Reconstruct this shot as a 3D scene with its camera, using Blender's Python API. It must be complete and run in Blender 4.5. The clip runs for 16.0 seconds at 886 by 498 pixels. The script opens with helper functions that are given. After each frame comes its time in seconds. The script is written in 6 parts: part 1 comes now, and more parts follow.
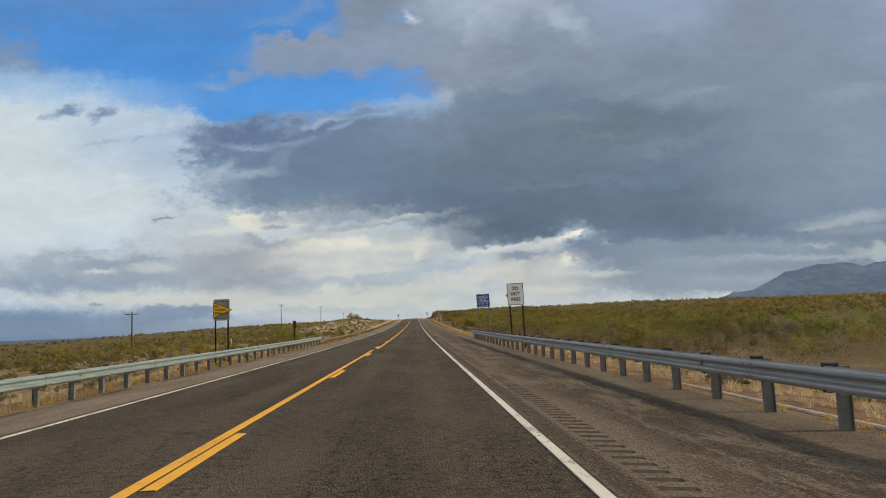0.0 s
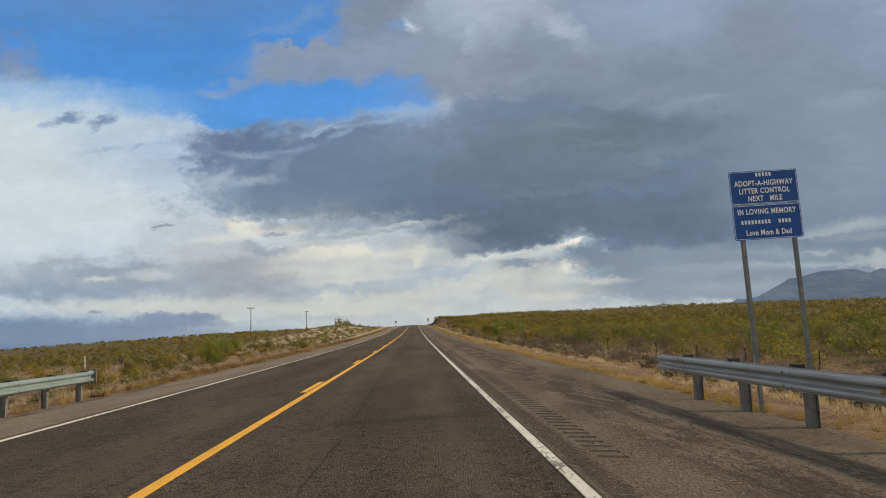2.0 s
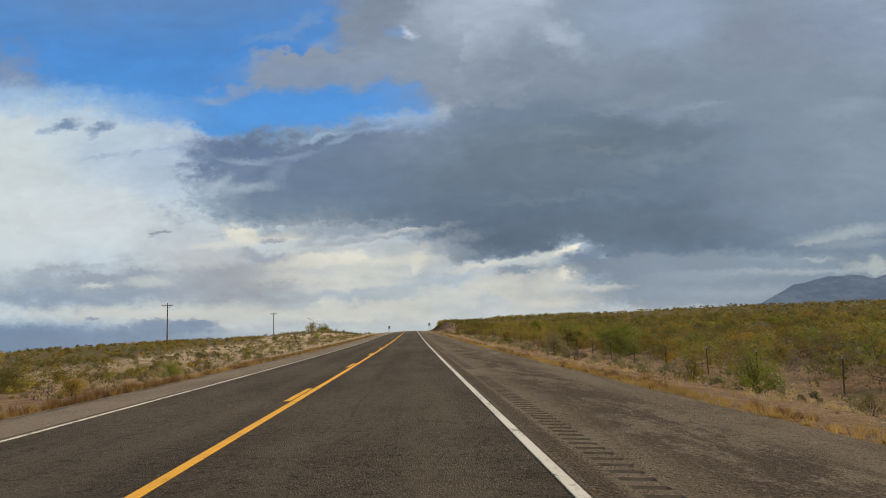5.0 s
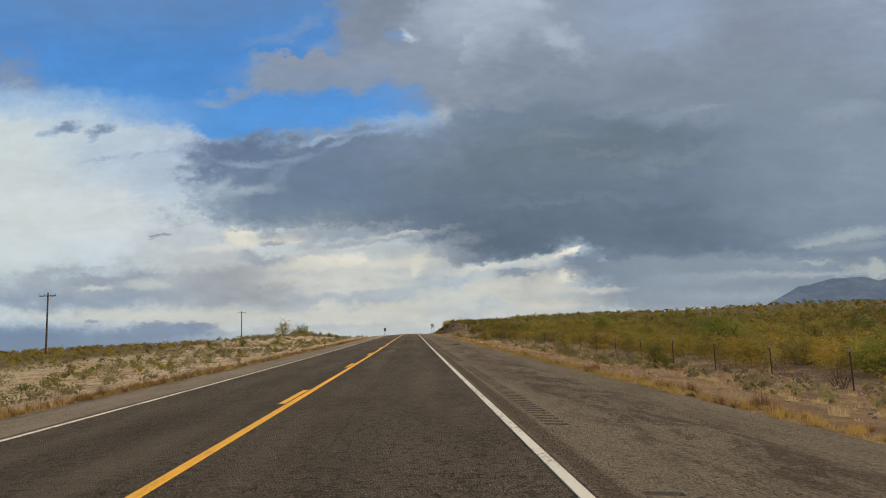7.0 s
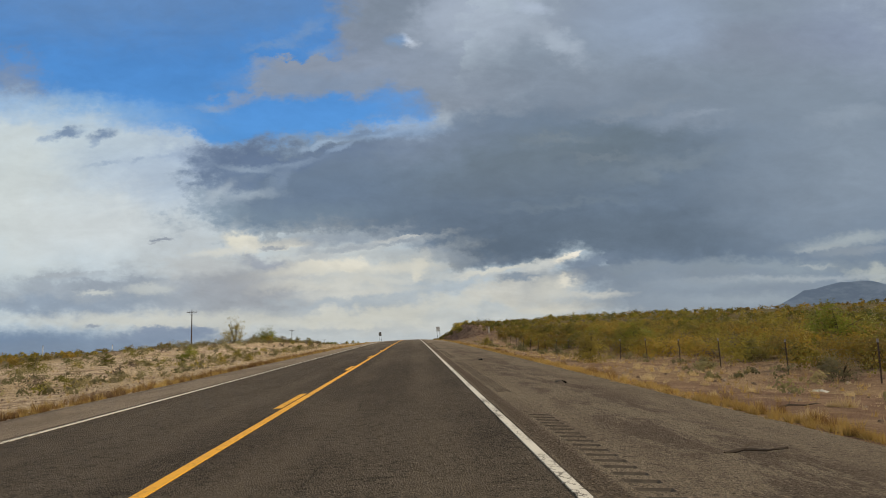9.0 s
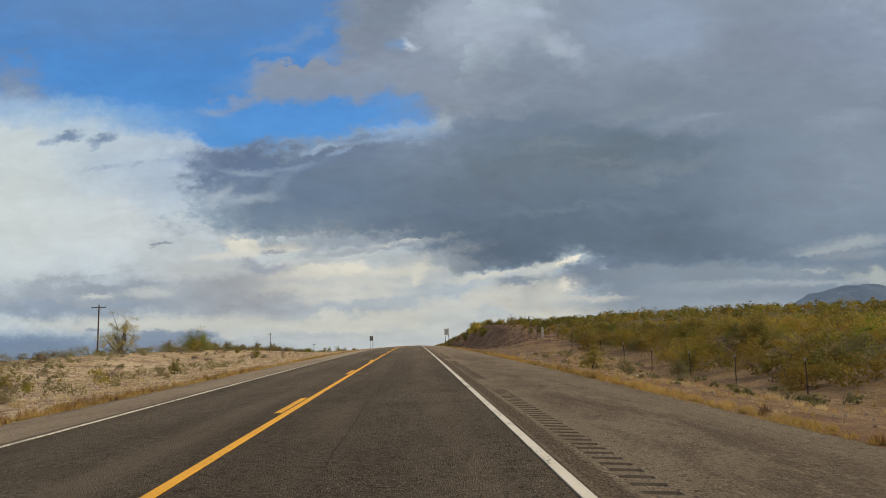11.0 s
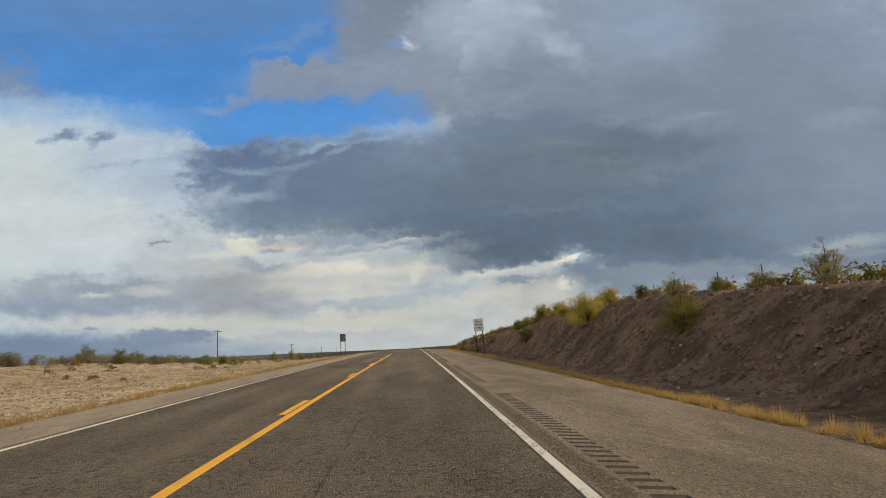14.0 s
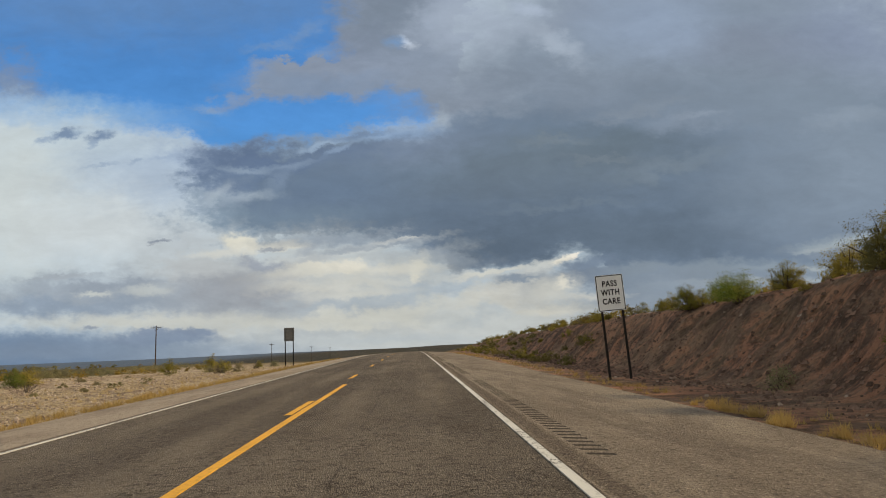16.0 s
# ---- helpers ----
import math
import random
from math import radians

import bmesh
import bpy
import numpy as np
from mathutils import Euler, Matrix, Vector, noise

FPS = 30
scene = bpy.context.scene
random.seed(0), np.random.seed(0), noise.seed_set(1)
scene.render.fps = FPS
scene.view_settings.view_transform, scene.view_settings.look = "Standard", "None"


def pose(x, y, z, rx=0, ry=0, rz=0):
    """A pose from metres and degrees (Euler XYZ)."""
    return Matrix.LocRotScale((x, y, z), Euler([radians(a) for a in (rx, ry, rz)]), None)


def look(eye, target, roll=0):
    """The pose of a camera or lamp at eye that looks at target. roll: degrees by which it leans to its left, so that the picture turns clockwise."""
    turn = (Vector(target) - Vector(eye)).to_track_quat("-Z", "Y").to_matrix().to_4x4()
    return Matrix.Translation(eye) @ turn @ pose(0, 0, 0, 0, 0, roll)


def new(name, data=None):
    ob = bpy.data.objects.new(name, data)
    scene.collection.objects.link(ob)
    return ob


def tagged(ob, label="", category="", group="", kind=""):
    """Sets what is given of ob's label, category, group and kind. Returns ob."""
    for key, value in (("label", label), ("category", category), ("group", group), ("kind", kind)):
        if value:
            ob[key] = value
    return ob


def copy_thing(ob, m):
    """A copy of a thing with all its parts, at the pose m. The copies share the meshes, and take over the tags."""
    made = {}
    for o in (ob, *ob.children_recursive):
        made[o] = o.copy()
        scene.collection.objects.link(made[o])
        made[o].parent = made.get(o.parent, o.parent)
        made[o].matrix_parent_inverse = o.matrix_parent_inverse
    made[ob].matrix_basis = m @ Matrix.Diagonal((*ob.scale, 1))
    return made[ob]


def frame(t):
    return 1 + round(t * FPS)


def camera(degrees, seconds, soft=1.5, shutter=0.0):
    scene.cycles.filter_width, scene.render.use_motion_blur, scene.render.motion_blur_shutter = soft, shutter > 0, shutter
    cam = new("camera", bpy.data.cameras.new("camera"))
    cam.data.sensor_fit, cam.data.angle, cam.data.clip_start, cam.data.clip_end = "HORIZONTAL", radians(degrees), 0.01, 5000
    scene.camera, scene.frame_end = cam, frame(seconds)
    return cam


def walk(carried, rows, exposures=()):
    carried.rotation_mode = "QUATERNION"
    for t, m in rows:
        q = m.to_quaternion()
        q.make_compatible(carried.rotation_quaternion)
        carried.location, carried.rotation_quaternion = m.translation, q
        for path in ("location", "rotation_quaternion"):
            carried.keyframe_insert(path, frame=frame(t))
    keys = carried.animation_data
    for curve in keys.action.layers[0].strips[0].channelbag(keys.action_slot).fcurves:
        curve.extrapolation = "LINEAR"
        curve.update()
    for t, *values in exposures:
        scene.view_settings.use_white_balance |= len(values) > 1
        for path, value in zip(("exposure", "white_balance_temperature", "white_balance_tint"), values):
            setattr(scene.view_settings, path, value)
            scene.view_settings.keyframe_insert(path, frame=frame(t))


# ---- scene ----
# ================= road alignment =================
SPEED = 25.6
EYE = 1.216


def ramp(a, b, v):
    t = np.clip((np.asarray(v, float) - a) / (b - a), 0, 1)
    return t * t * (3 - 2 * t)


PROFILE_Y = np.array([-200, -60, 0, 51, 90, 135, 179, 230, 275, 320, 371, 410, 435, 500, 570, 700, 900, 1300, 5000], float)
PROFILE_Z = np.array([1.3, 0.33, 0.0, -0.05, 0.10, 0.43, 0.93, 1.72, 2.53, 3.33, 4.08, 4.47, 4.66, 4.98, 4.70, 2.4, 0.2, 0, 0], float)
SLOPE = np.gradient(PROFILE_Z, PROFILE_Y)


def grade(y):
    """Height of the road's centre line along its length."""
    y = np.asarray(y, float)
    i = np.clip(np.searchsorted(PROFILE_Y, y) - 1, 0, len(PROFILE_Y) - 2)
    h = PROFILE_Y[i + 1] - PROFILE_Y[i]
    t = np.clip((y - PROFILE_Y[i]) / h, 0, 1)
    return ((2 * t**3 - 3 * t**2 + 1) * PROFILE_Z[i] + (t**3 - 2 * t**2 + t) * h * SLOPE[i]
            + (-2 * t**3 + 3 * t**2) * PROFILE_Z[i + 1] + (t**3 - t**2) * h * SLOPE[i + 1])


# across the road: centre line, edge lines, shoulder edges, guardrails
X_MID, X_RIGHT, X_LEFT = -2.385, 1.135, -5.905
SHOULDER_RIGHT, SHOULDER_LEFT = 5.30, -8.75
CROSS_X = [-11.0, -9.6, -8.75, -5.905, -2.385, 1.135, 5.05, 6.0]
CROSS_Z = [-0.48, -0.42, -0.30, -0.10, 0.0, 0.0, -0.26, -0.34]


def cross(x):
    return np.interp(x, CROSS_X, CROSS_Z)


def road_z(x, y):
    return grade(y) + cross(x)


# ================= camera and its walk =================
cam = camera(63.4, 16.0, 1.0)
# seconds, sideways, pitch, yaw, roll
ROWS = [
    (0.0, -0.138, 5.89, -2.39, 2.23), (0.5, -0.122, 6.06, -2.40, 2.23), (1.0, -0.107, 6.15, -2.41, 2.23), (1.5, -0.091, 6.29, -2.43, 2.23),
    (2.0, -0.075, 6.48, -2.44, 2.23), (2.5, -0.057, 6.54, -2.50, 2.23), (3.0, -0.038, 6.63, -2.55, 2.23), (3.5, -0.020, 6.70, -2.61, 2.23),
    (4.0, -0.026, 6.81, -2.62, 2.23), (6.5, -0.054, 7.16, -2.64, 2.23), (7.0, -0.060, 7.22, -2.65, 2.23), (7.5, -0.060, 7.41, -2.64, 2.23),
    (8.0, -0.060, 7.50, -2.62, 2.23), (8.5, -0.060, 7.59, -2.60, 2.23), (9.0, -0.060, 7.58, -2.59, 2.23), (11.5, -0.124, 7.92, -2.61, 2.23),
    (12.0, -0.137, 7.90, -2.62, 2.23), (12.5, -0.150, 7.90, -2.63, 2.23), (13.0, -0.156, 7.83, -2.66, 2.23), (13.5, -0.162, 7.83, -2.68, 2.23),
    (14.0, -0.169, 7.79, -2.71, 2.23), (14.5, -0.175, 7.77, -2.74, 2.23), (15.0, -0.190, 7.79, -2.74, 2.23), (15.5, -0.205, 7.79, -2.74, 2.23),
    (16.0, -0.220, 7.70, -2.73, 2.23)]
walk(cam, [(t, pose(x, SPEED * t, float(grade(SPEED * t)) + EYE, 90 + p, 0, yaw) @ pose(0, 0, 0, 0, 0, -roll))
           for t, x, p, yaw, roll in ROWS],
     [(0.0, 0.0, 6500, 10), (5.0, -0.02, 6600, 10), (9.0, -0.06, 6720, 10), (12.0, -0.09, 6730, 10), (16.0, -0.09, 6680, 10)])

# ================= sky, sun =================
SUN_AZ, SUN_EL = 76.0, 26.5   # degrees from straight ahead towards the right, and above the horizon
world = bpy.data.worlds.new("sky")
scene.world = world
world.use_nodes = True
W = world.node_tree
W.nodes.clear()


def srgb(r, g, b):
    return tuple(((c / 255 + 0.055) / 1.055) ** 2.4 if c > 10 else c / 255 / 12.92 for c in (r, g, b)) + (1.0,)


def wn(kind, **values):
    n = W.nodes.new(kind)
    for k, v in values.items():
        setattr(n, k, v)
    return n


def wmath(op, a, b=None, c=None, clamp=False):
    n = wn("ShaderNodeMath", operation=op, use_clamp=clamp)
    for i, v in enumerate((a, b, c)):
        if v is None:
            continue
        if isinstance(v, (int, float)):
            n.inputs[i].default_value = v
        else:
            W.links.new(v, n.inputs[i])
    return n.outputs[0]


coords = wn("ShaderNodeTexCoord")
split = wn("ShaderNodeSeparateXYZ")
W.links.new(coords.outputs["Generated"], split.inputs[0])
# a flat chart of the sky ahead, touching it at one fixed bearing; its unit is about 0.45 degrees
CHART = (pose(0, 0, 0, 97.58, 0, -2.59) @ pose(0, 0, 0, 0, 0, -2.23)).to_3x3()


def wdot(axis):
    n = wn("ShaderNodeVectorMath", operation="DOT_PRODUCT")
    W.links.new(coords.outputs["Generated"], n.inputs[0])
    n.inputs[1].default_value = axis
    return n.outputs["Value"]


ahead = wmath("MULTIPLY", wmath("MAXIMUM", wdot(-CHART.col[2]), 0.1), 0.007877)
chart_x = wmath("DIVIDE", wdot(CHART.col[0]), ahead)
chart_y = wmath("DIVIDE", wdot(CHART.col[1]), ahead)
plane = wn("ShaderNodeCombineXYZ")
W.links.new(chart_x, plane.inputs[0])
W.links.new(chart_y, plane.inputs[1])


def wnoise(scale, stretch, detail, rough, seed, dist=0.0, turn=0.0):
    m = wn("ShaderNodeMapping")
    W.links.new(plane.outputs[0], m.inputs[0])
    m.inputs["Location"].default_value = (seed, seed * 0.7, seed * 1.3)
    m.inputs["Rotation"].default_value = (0, 0, radians(turn))
    m.inputs["Scale"].default_value = (scale, scale * stretch, 1)
    n = wn("ShaderNodeTexNoise")
    n.inputs["Scale"].default_value = 1.0
    n.inputs["Detail"].default_value = detail
    n.inputs["Roughness"].default_value = rough
    n.inputs["Distortion"].default_value = dist
    W.links.new(m.outputs[0], n.inputs["Vector"])
    return n


warp = wnoise(0.085, 1.6, 4, 0.6, 3.1)
warp_fine = wnoise(0.36, 1.5, 6, 0.66, 7.7)
streak = wnoise(0.085, 2.6, 8, 0.62, 11.3, 0.4, -7)
puff = wnoise(0.30, 1.7, 7, 0.64, 5.2, 0.3)


def bent(big, fine):
    """The chart with its lines pulled about, which makes cloud edges ragged."""
    a = wn("ShaderNodeVectorMath", operation="MULTIPLY_ADD")
    W.links.new(warp.outputs["Color"], a.inputs[0])
    a.inputs[1].default_value = (big, big * 0.6, 0)
    a.inputs[2].default_value = (-(big + fine) / 2, -(big + fine) * 0.3, 0)
    b = wn("ShaderNodeVectorMath", operation="MULTIPLY_ADD")
    W.links.new(warp_fine.outputs["Color"], b.inputs[0])
    b.inputs[1].default_value = (fine, fine * 0.6, 0)
    W.links.new(a.outputs[0], b.inputs[2])
    c = wn("ShaderNodeVectorMath", operation="ADD")
    W.links.new(plane.outputs[0], c.inputs[0])
    W.links.new(b.outputs[0], c.inputs[1])
    return c.outputs[0]


CALM, BENT, TORN = bent(3, 4.5), bent(13, 7), bent(20, 14)
ragged = wmath("MULTIPLY_ADD", puff.outputs["Fac"], 1.1, wmath("MULTIPLY_ADD", streak.outputs["Fac"], 1.1, -1.1))


def wmix(fac, a, b):
    n = wn("ShaderNodeMix", data_type="RGBA")
    for sock, v in ((n.inputs["Factor"], fac), (n.inputs["A"], a), (n.inputs["B"], b)):
        if isinstance(v, (int, float, tuple)):
            sock.default_value = v
        else:
            W.links.new(v, sock)
    return n.outputs["Result"]


def wstep(v, a, b):
    r = wn("ShaderNodeMapRange", interpolation_type="SMOOTHSTEP")
    W.links.new(v, r.inputs[0])
    r.inputs[1].default_value, r.inputs[2].default_value = a, b
    return r.outputs[0]


def after(vector):
    # each layer waits for the one below it, which keeps the shader's stack short
    order = wn("ShaderNodeVectorMath", operation="MULTIPLY_ADD")
    W.links.new(heaven, order.inputs[0])
    order.inputs[1].default_value = (1e-6, 1e-6, 1e-6)
    W.links.new(vector, order.inputs[2])
    return order.outputs[0]


# clear sky behind the clouds
air = wn("ShaderNodeTexSky", sky_type="NISHITA", sun_disc=False)
air.sun_elevation, air.sun_rotation = radians(SUN_EL), radians(SUN_AZ)
clear = wn("ShaderNodeVectorMath", operation="MULTIPLY")
W.links.new(air.outputs[0], clear.inputs[0])
clear.inputs[1].default_value = (0.055, 0.120, 0.188)
heaven = clear.outputs[0]


def cover_with(f, colour, cover):
    global heaven
    if cover < 1:
        f = wmath("MULTIPLY", f, cover)
    heaven = wmix(f, heaven, srgb(*colour))


def cloud(x, y, rx, ry, turn, soft, rag, lines, colour, cover=1.0):
    """A patch of cloud round one place of the chart."""
    m = wn("ShaderNodeMapping", vector_type="TEXTURE")
    W.links.new(after(lines), m.inputs[0])
    m.inputs["Location"].default_value = (x, y, 0)
    m.inputs["Rotation"].default_value = (0, 0, radians(turn))
    m.inputs["Scale"].default_value = (rx, ry, 1)
    length = wn("ShaderNodeVectorMath", operation="LENGTH")
    W.links.new(m.outputs[0], length.inputs[0])
    cover_with(wstep(wmath("MULTIPLY_ADD", ragged, rag, length.outputs["Value"]), 1 + soft, 1 - soft), colour, cover)


def lookup(v, points, span_in, span_out):
    """A line through a few points."""
    n = wn("ShaderNodeValToRGB")
    W.links.new(wmath("MULTIPLY_ADD", v, 0.5 / span_in, 0.5), n.inputs[0])
    el = n.color_ramp.elements
    points = sorted(points)
    while len(el) < len(points):
        el.new(0.5)
    for e, (a, b) in zip(el, points):
        e.position = min(max(a / span_in / 2 + 0.5, 0), 1)
    for e, (a, b) in zip(el, points):
        g = b / span_out / 2 + 0.5
        e.color = (g, g, g, 1)
    return wmath("MULTIPLY_ADD", n.outputs[0], 2 * span_out, -span_out)


def deck(top, foot, soft_top, soft_foot, lines, colour, cover=1.0, fade=None):
    """A layer of cloud below one line and, if given, above another."""
    s = wn("ShaderNodeSeparateXYZ")
    W.links.new(after(lines), s.inputs[0])
    f = wstep(wmath("SUBTRACT", lookup(s.outputs[0], top, 160, 120), s.outputs[1]), -soft_top, soft_top)
    if foot:
        f = wmath("MULTIPLY", f, wstep(wmath("SUBTRACT", s.outputs[1], lookup(s.outputs[0], foot, 160, 120)), -soft_foot, soft_foot))
    if fade:
        f = wmath("MULTIPLY", f, wstep(s.outputs[0], *fade))
    cover_with(f, colour, cover)


def bank(side, foot, colour):
    """A cloud that fills all beyond a line on its side and above a line at its foot."""
    s = wn("ShaderNodeSeparateXYZ")
    W.links.new(after(BENT), s.inputs[0])
    f = wstep(wmath("SUBTRACT", s.outputs[0], lookup(s.outputs[1], side, 120, 160)), -3.0, 3.0)
    cover_with(wmath("MULTIPLY", f, wstep(wmath("SUBTRACT", s.outputs[1], lookup(s.outputs[0], foot, 160, 120)), -1.5, 1.5)), colour, 1)


# thin veils in the blue
cloud(-50.4, 47.1, 43, 9, 0, 0.84, 0.42, BENT, (110, 144, 187), 0.6)
cloud(-76.4, 30.3, 5.2, 3.2, 0, 0.84, 0.59, TORN, (108, 133, 171), 0.85)
cloud(-69.4, 24.6, 19, 2.6, -4, 0.84, 0.51, BENT, (154, 190, 223), 0.65)
cloud(-24.4, 38.6, 3.2, 1.2, 30, 0.95, 0.77, BENT, (120, 152, 193), 0.6)
cloud(-29.9, 35.3, 4.2, 0.9, 8, 0.95, 0.77, BENT, (118, 152, 195), 0.6)
cloud(-21.2, 34.9, 2.2, 0.9, 10, 0.95, 0.68, CALM, (126, 155, 193), 0.7)
cloud(-40.9, 24.9, 2.4, 0.6, -10, 0.84, 0.68, CALM, (130, 165, 207), 0.75)
# the broken grey cloud high over the road
bank(((50.1, -19.4), (44.1, -17.8), (41.1, -16.6), (38.1, -17.2), (35.3, -18.1), (34.1, -19.9), (33.3, -28.4), (32.7, -31.0), (30.6, -31.6), (28.9, -33.2), (27.8, -35.9), (26.5, -38.9), (25.1, -43.2)), ((-44.4, 25.1), (-38.4, 25.7), (-35.4, 26.8), (-28.4, 27.5), (-22.4, 27.7), (-18.4, 27.3), (-14.4, 26.9), (-11.9, 28.3), (-8.4, 28.5), (-5.4, 27.3), (-2.4, 25.5), (-0.6, 24.4), (1.6, 18.1), (7.6, -45.9)), (140, 154, 175))
cloud(-8.4, 43.1, 8.5, 7.5, 0, 0.7, 0.51, BENT, (120, 134, 151), 0.85)
cloud(-12.4, 36.6, 6, 3, 20, 0.84, 0.51, BENT, (128, 142, 163), 0.6)
cloud(-22.4, 29.6, 11, 1.8, 0, 0.84, 0.42, BENT, (130, 151, 179), 0.7)
cloud(7.6, 40.6, 9.5, 4.8, 0, 0.84, 0.59, BENT, (170, 184, 203), 0.8)
cloud(1.6, 38.1, 4.5, 6, 0, 0.95, 0.59, BENT, (159, 173, 195), 0.6)
cloud(20.1, 36.3, 5.2, 2.4, -30, 0.84, 0.68, BENT, (171, 185, 202), 0.8)
cloud(12.1, 35.1, 9, 1.8, -4, 0.95, 0.59, BENT, (149, 161, 177), 0.6)
cloud(22.6, 41.1, 6, 2.6, 10, 0.95, 0.68, BENT, (137, 149, 166), 0.75)
cloud(15.6, 42.9, 3, 1, -10, 0.84, 0.77, CALM, (175, 190, 211), 0.7)
cloud(37.6, 39.6, 13, 5.2, -5, 0.95, 0.42, BENT, (149, 167, 192), 0.85)
cloud(54.6, 41.6, 13, 3.4, 0, 0.95, 0.42, BENT, (137, 151, 173), 0.6)
cloud(56.6, 35.6, 11, 3.4, -4, 0.95, 0.42, BENT, (128, 139, 157), 0.65)
cloud(73.6, 37.1, 11, 8, 0, 0.95, 0.34, BENT, (139, 153, 179), 0.7)
cloud(-5.6, 36.7, 1.3, 0.7, -32, 0.84, 0.68, CALM, (213, 225, 242), 0.95)
cloud(-7.8, 36.9, 1.8, 0.8, 0, 0.95, 0.68, CALM, (111, 160, 215), 0.6)
cloud(21.6, 32.3, 9, 1.4, 5, 0.95, 0.59, BENT, (151, 164, 179), 0.5)
# the pale deck under the blue, brightest far to the side
deck(((-108.4, 25.1), (-78.4, 23.6), (-72.4, 23.4), (-66.4, 23.3), (-61.4, 22.9), (-57.9, 21.5), (-53.4, 20.7), (-45.4, 20.3), (-43.9, 18.9), (-39.9, 17.5), (-33.4, 17.8), (-24.4, 18.7), (-18.4, 19.7), (-13.4, 20.5), (-9.4, 21.5), (-3.9, 21.9), (-1.2, 23.5), (1.6, 28.1), (5.6, 42.1), (11.6, 74.1), (111.6, 74.1)), None, 2, 1, BENT, (190, 207, 219), 1.0)
cloud(46.6, 33.1, 47, 20, 0, 0.39, 0.21, BENT, (135, 150, 168), 1.0)
cloud(4.6, 26.6, 7, 6, 20, 0.84, 0.42, BENT, (141, 154, 172), 1.0)
cloud(-6.4, 19.1, 9, 2.8, 5, 0.84, 0.42, BENT, (141, 160, 185), 0.9)
cloud(7.6, 40.6, 9, 4.5, 0, 0.95, 0.59, BENT, (169, 183, 202), 0.8)
cloud(20.1, 36.3, 5.2, 2.2, -30, 0.84, 0.68, BENT, (171, 185, 202), 0.8)
cloud(23.6, 41.6, 6, 2.4, 10, 0.95, 0.68, BENT, (138, 150, 167), 0.7)
cloud(15.6, 42.7, 3, 0.9, -10, 0.84, 0.77, CALM, (175, 190, 211), 0.7)
cloud(37.6, 39.6, 13, 5, -5, 0.95, 0.42, BENT, (149, 167, 192), 0.85)
cloud(56.6, 35.6, 11, 3.4, -4, 0.95, 0.42, BENT, (128, 139, 157), 0.65)
cloud(73.6, 37.1, 11, 8, 0, 0.95, 0.34, BENT, (139, 153, 179), 0.7)
cloud(-76.4, 9.1, 9, 14, 0, 0.95, 0.34, BENT, (207, 217, 218), 0.85)
cloud(-59.4, 4.1, 17, 7, 0, 0.95, 0.34, BENT, (208, 216, 219), 0.8)
cloud(-67.4, 22.6, 12, 1.6, -5, 0.95, 0.42, BENT, (172, 199, 225), 0.6)
cloud(-50.4, 13.1, 11, 5, -8, 0.95, 0.59, BENT, (166, 185, 208), 0.75)
cloud(-43.4, 15.1, 6, 2.4, -10, 0.95, 0.68, TORN, (156, 176, 203), 0.7)
cloud(-45.4, 1.1, 8, 4, 0, 0.95, 0.59, BENT, (184, 194, 202), 0.7)
cloud(-66.4, 20.4, 2.4, 0.7, 10, 0.7, 0.77, CALM, (122, 145, 175), 0.95)
cloud(-70.2, 19.5, 1.6, 0.5, 15, 0.95, 0.85, CALM, (146, 168, 195), 0.8)
cloud(-60.4, 20.0, 2.2, 0.7, 16, 0.7, 0.77, CALM, (122, 145, 175), 0.95)
cloud(-61.8, 18.7, 1.4, 0.4, 25, 0.84, 0.77, CALM, (144, 166, 193), 0.8)
cloud(-59.6, 15.0, 2.4, 0.26, 4, 0.95, 0.77, CALM, (156, 176, 199), 0.8)
cloud(-53.9, 15.8, 1.2, 0.5, 35, 0.84, 0.77, CALM, (148, 168, 193), 0.7)
cloud(-48.4, 16.5, 2.6, 0.4, 8, 0.95, 0.77, CALM, (156, 176, 201), 0.7)
cloud(-50.0, 1.8, 1.7, 0.26, 4, 0.56, 0.59, CALM, (146, 156, 170), 0.95)
cloud(-51.0, 1.2, 1.2, 0.2, 4, 0.67, 0.59, CALM, (160, 168, 178), 0.7)
# the great dark cloud
deck(((-53.4, 17.9), (-39.9, 17.9), (-33.4, 18.1), (-32.9, 18.7), (-23.4, 19.1), (-18.4, 19.8), (-14.4, 20.7), (-12.2, 20.5), (-8.4, 19.3), (-0.4, 20.5), (6.6, 23.6), (16.6, 26.3), (31.6, 29.1), (51.6, 29.1), (78.4, 28.1), (141.6, 28.1)), ((-53.4, 4.9), (-38.4, 4.5), (-31.4, 3.9), (-26.4, 2.5), (-22.4, 2.1), (-16.4, 2.7), (-8.4, 3.1), (-4.4, 2.1), (0.1, -0.5), (1.6, -3.5), (4.6, -4.0), (7.6, -3.6), (11.6, -3.0), (16.6, -2.0), (21.6, -0.9), (25.6, -0.5), (30.6, -1.9), (31.6, -11.9), (78.4, -11.9), (141.6, -11.9)), 2.4, 1.3, BENT, (111, 129, 150), 1.0, (-45.4, -31.4))
cloud(-40.9, 6.6, 6, 1.6, -4, 0.84, 0.77, TORN, (124, 145, 166), 0.75)
cloud(-38.4, 12.3, 6, 1.4, 10, 0.84, 0.77, TORN, (108, 129, 157), 0.75)
cloud(-42.4, 9.1, 4, 1.2, 20, 0.95, 0.77, TORN, (146, 165, 185), 0.6)
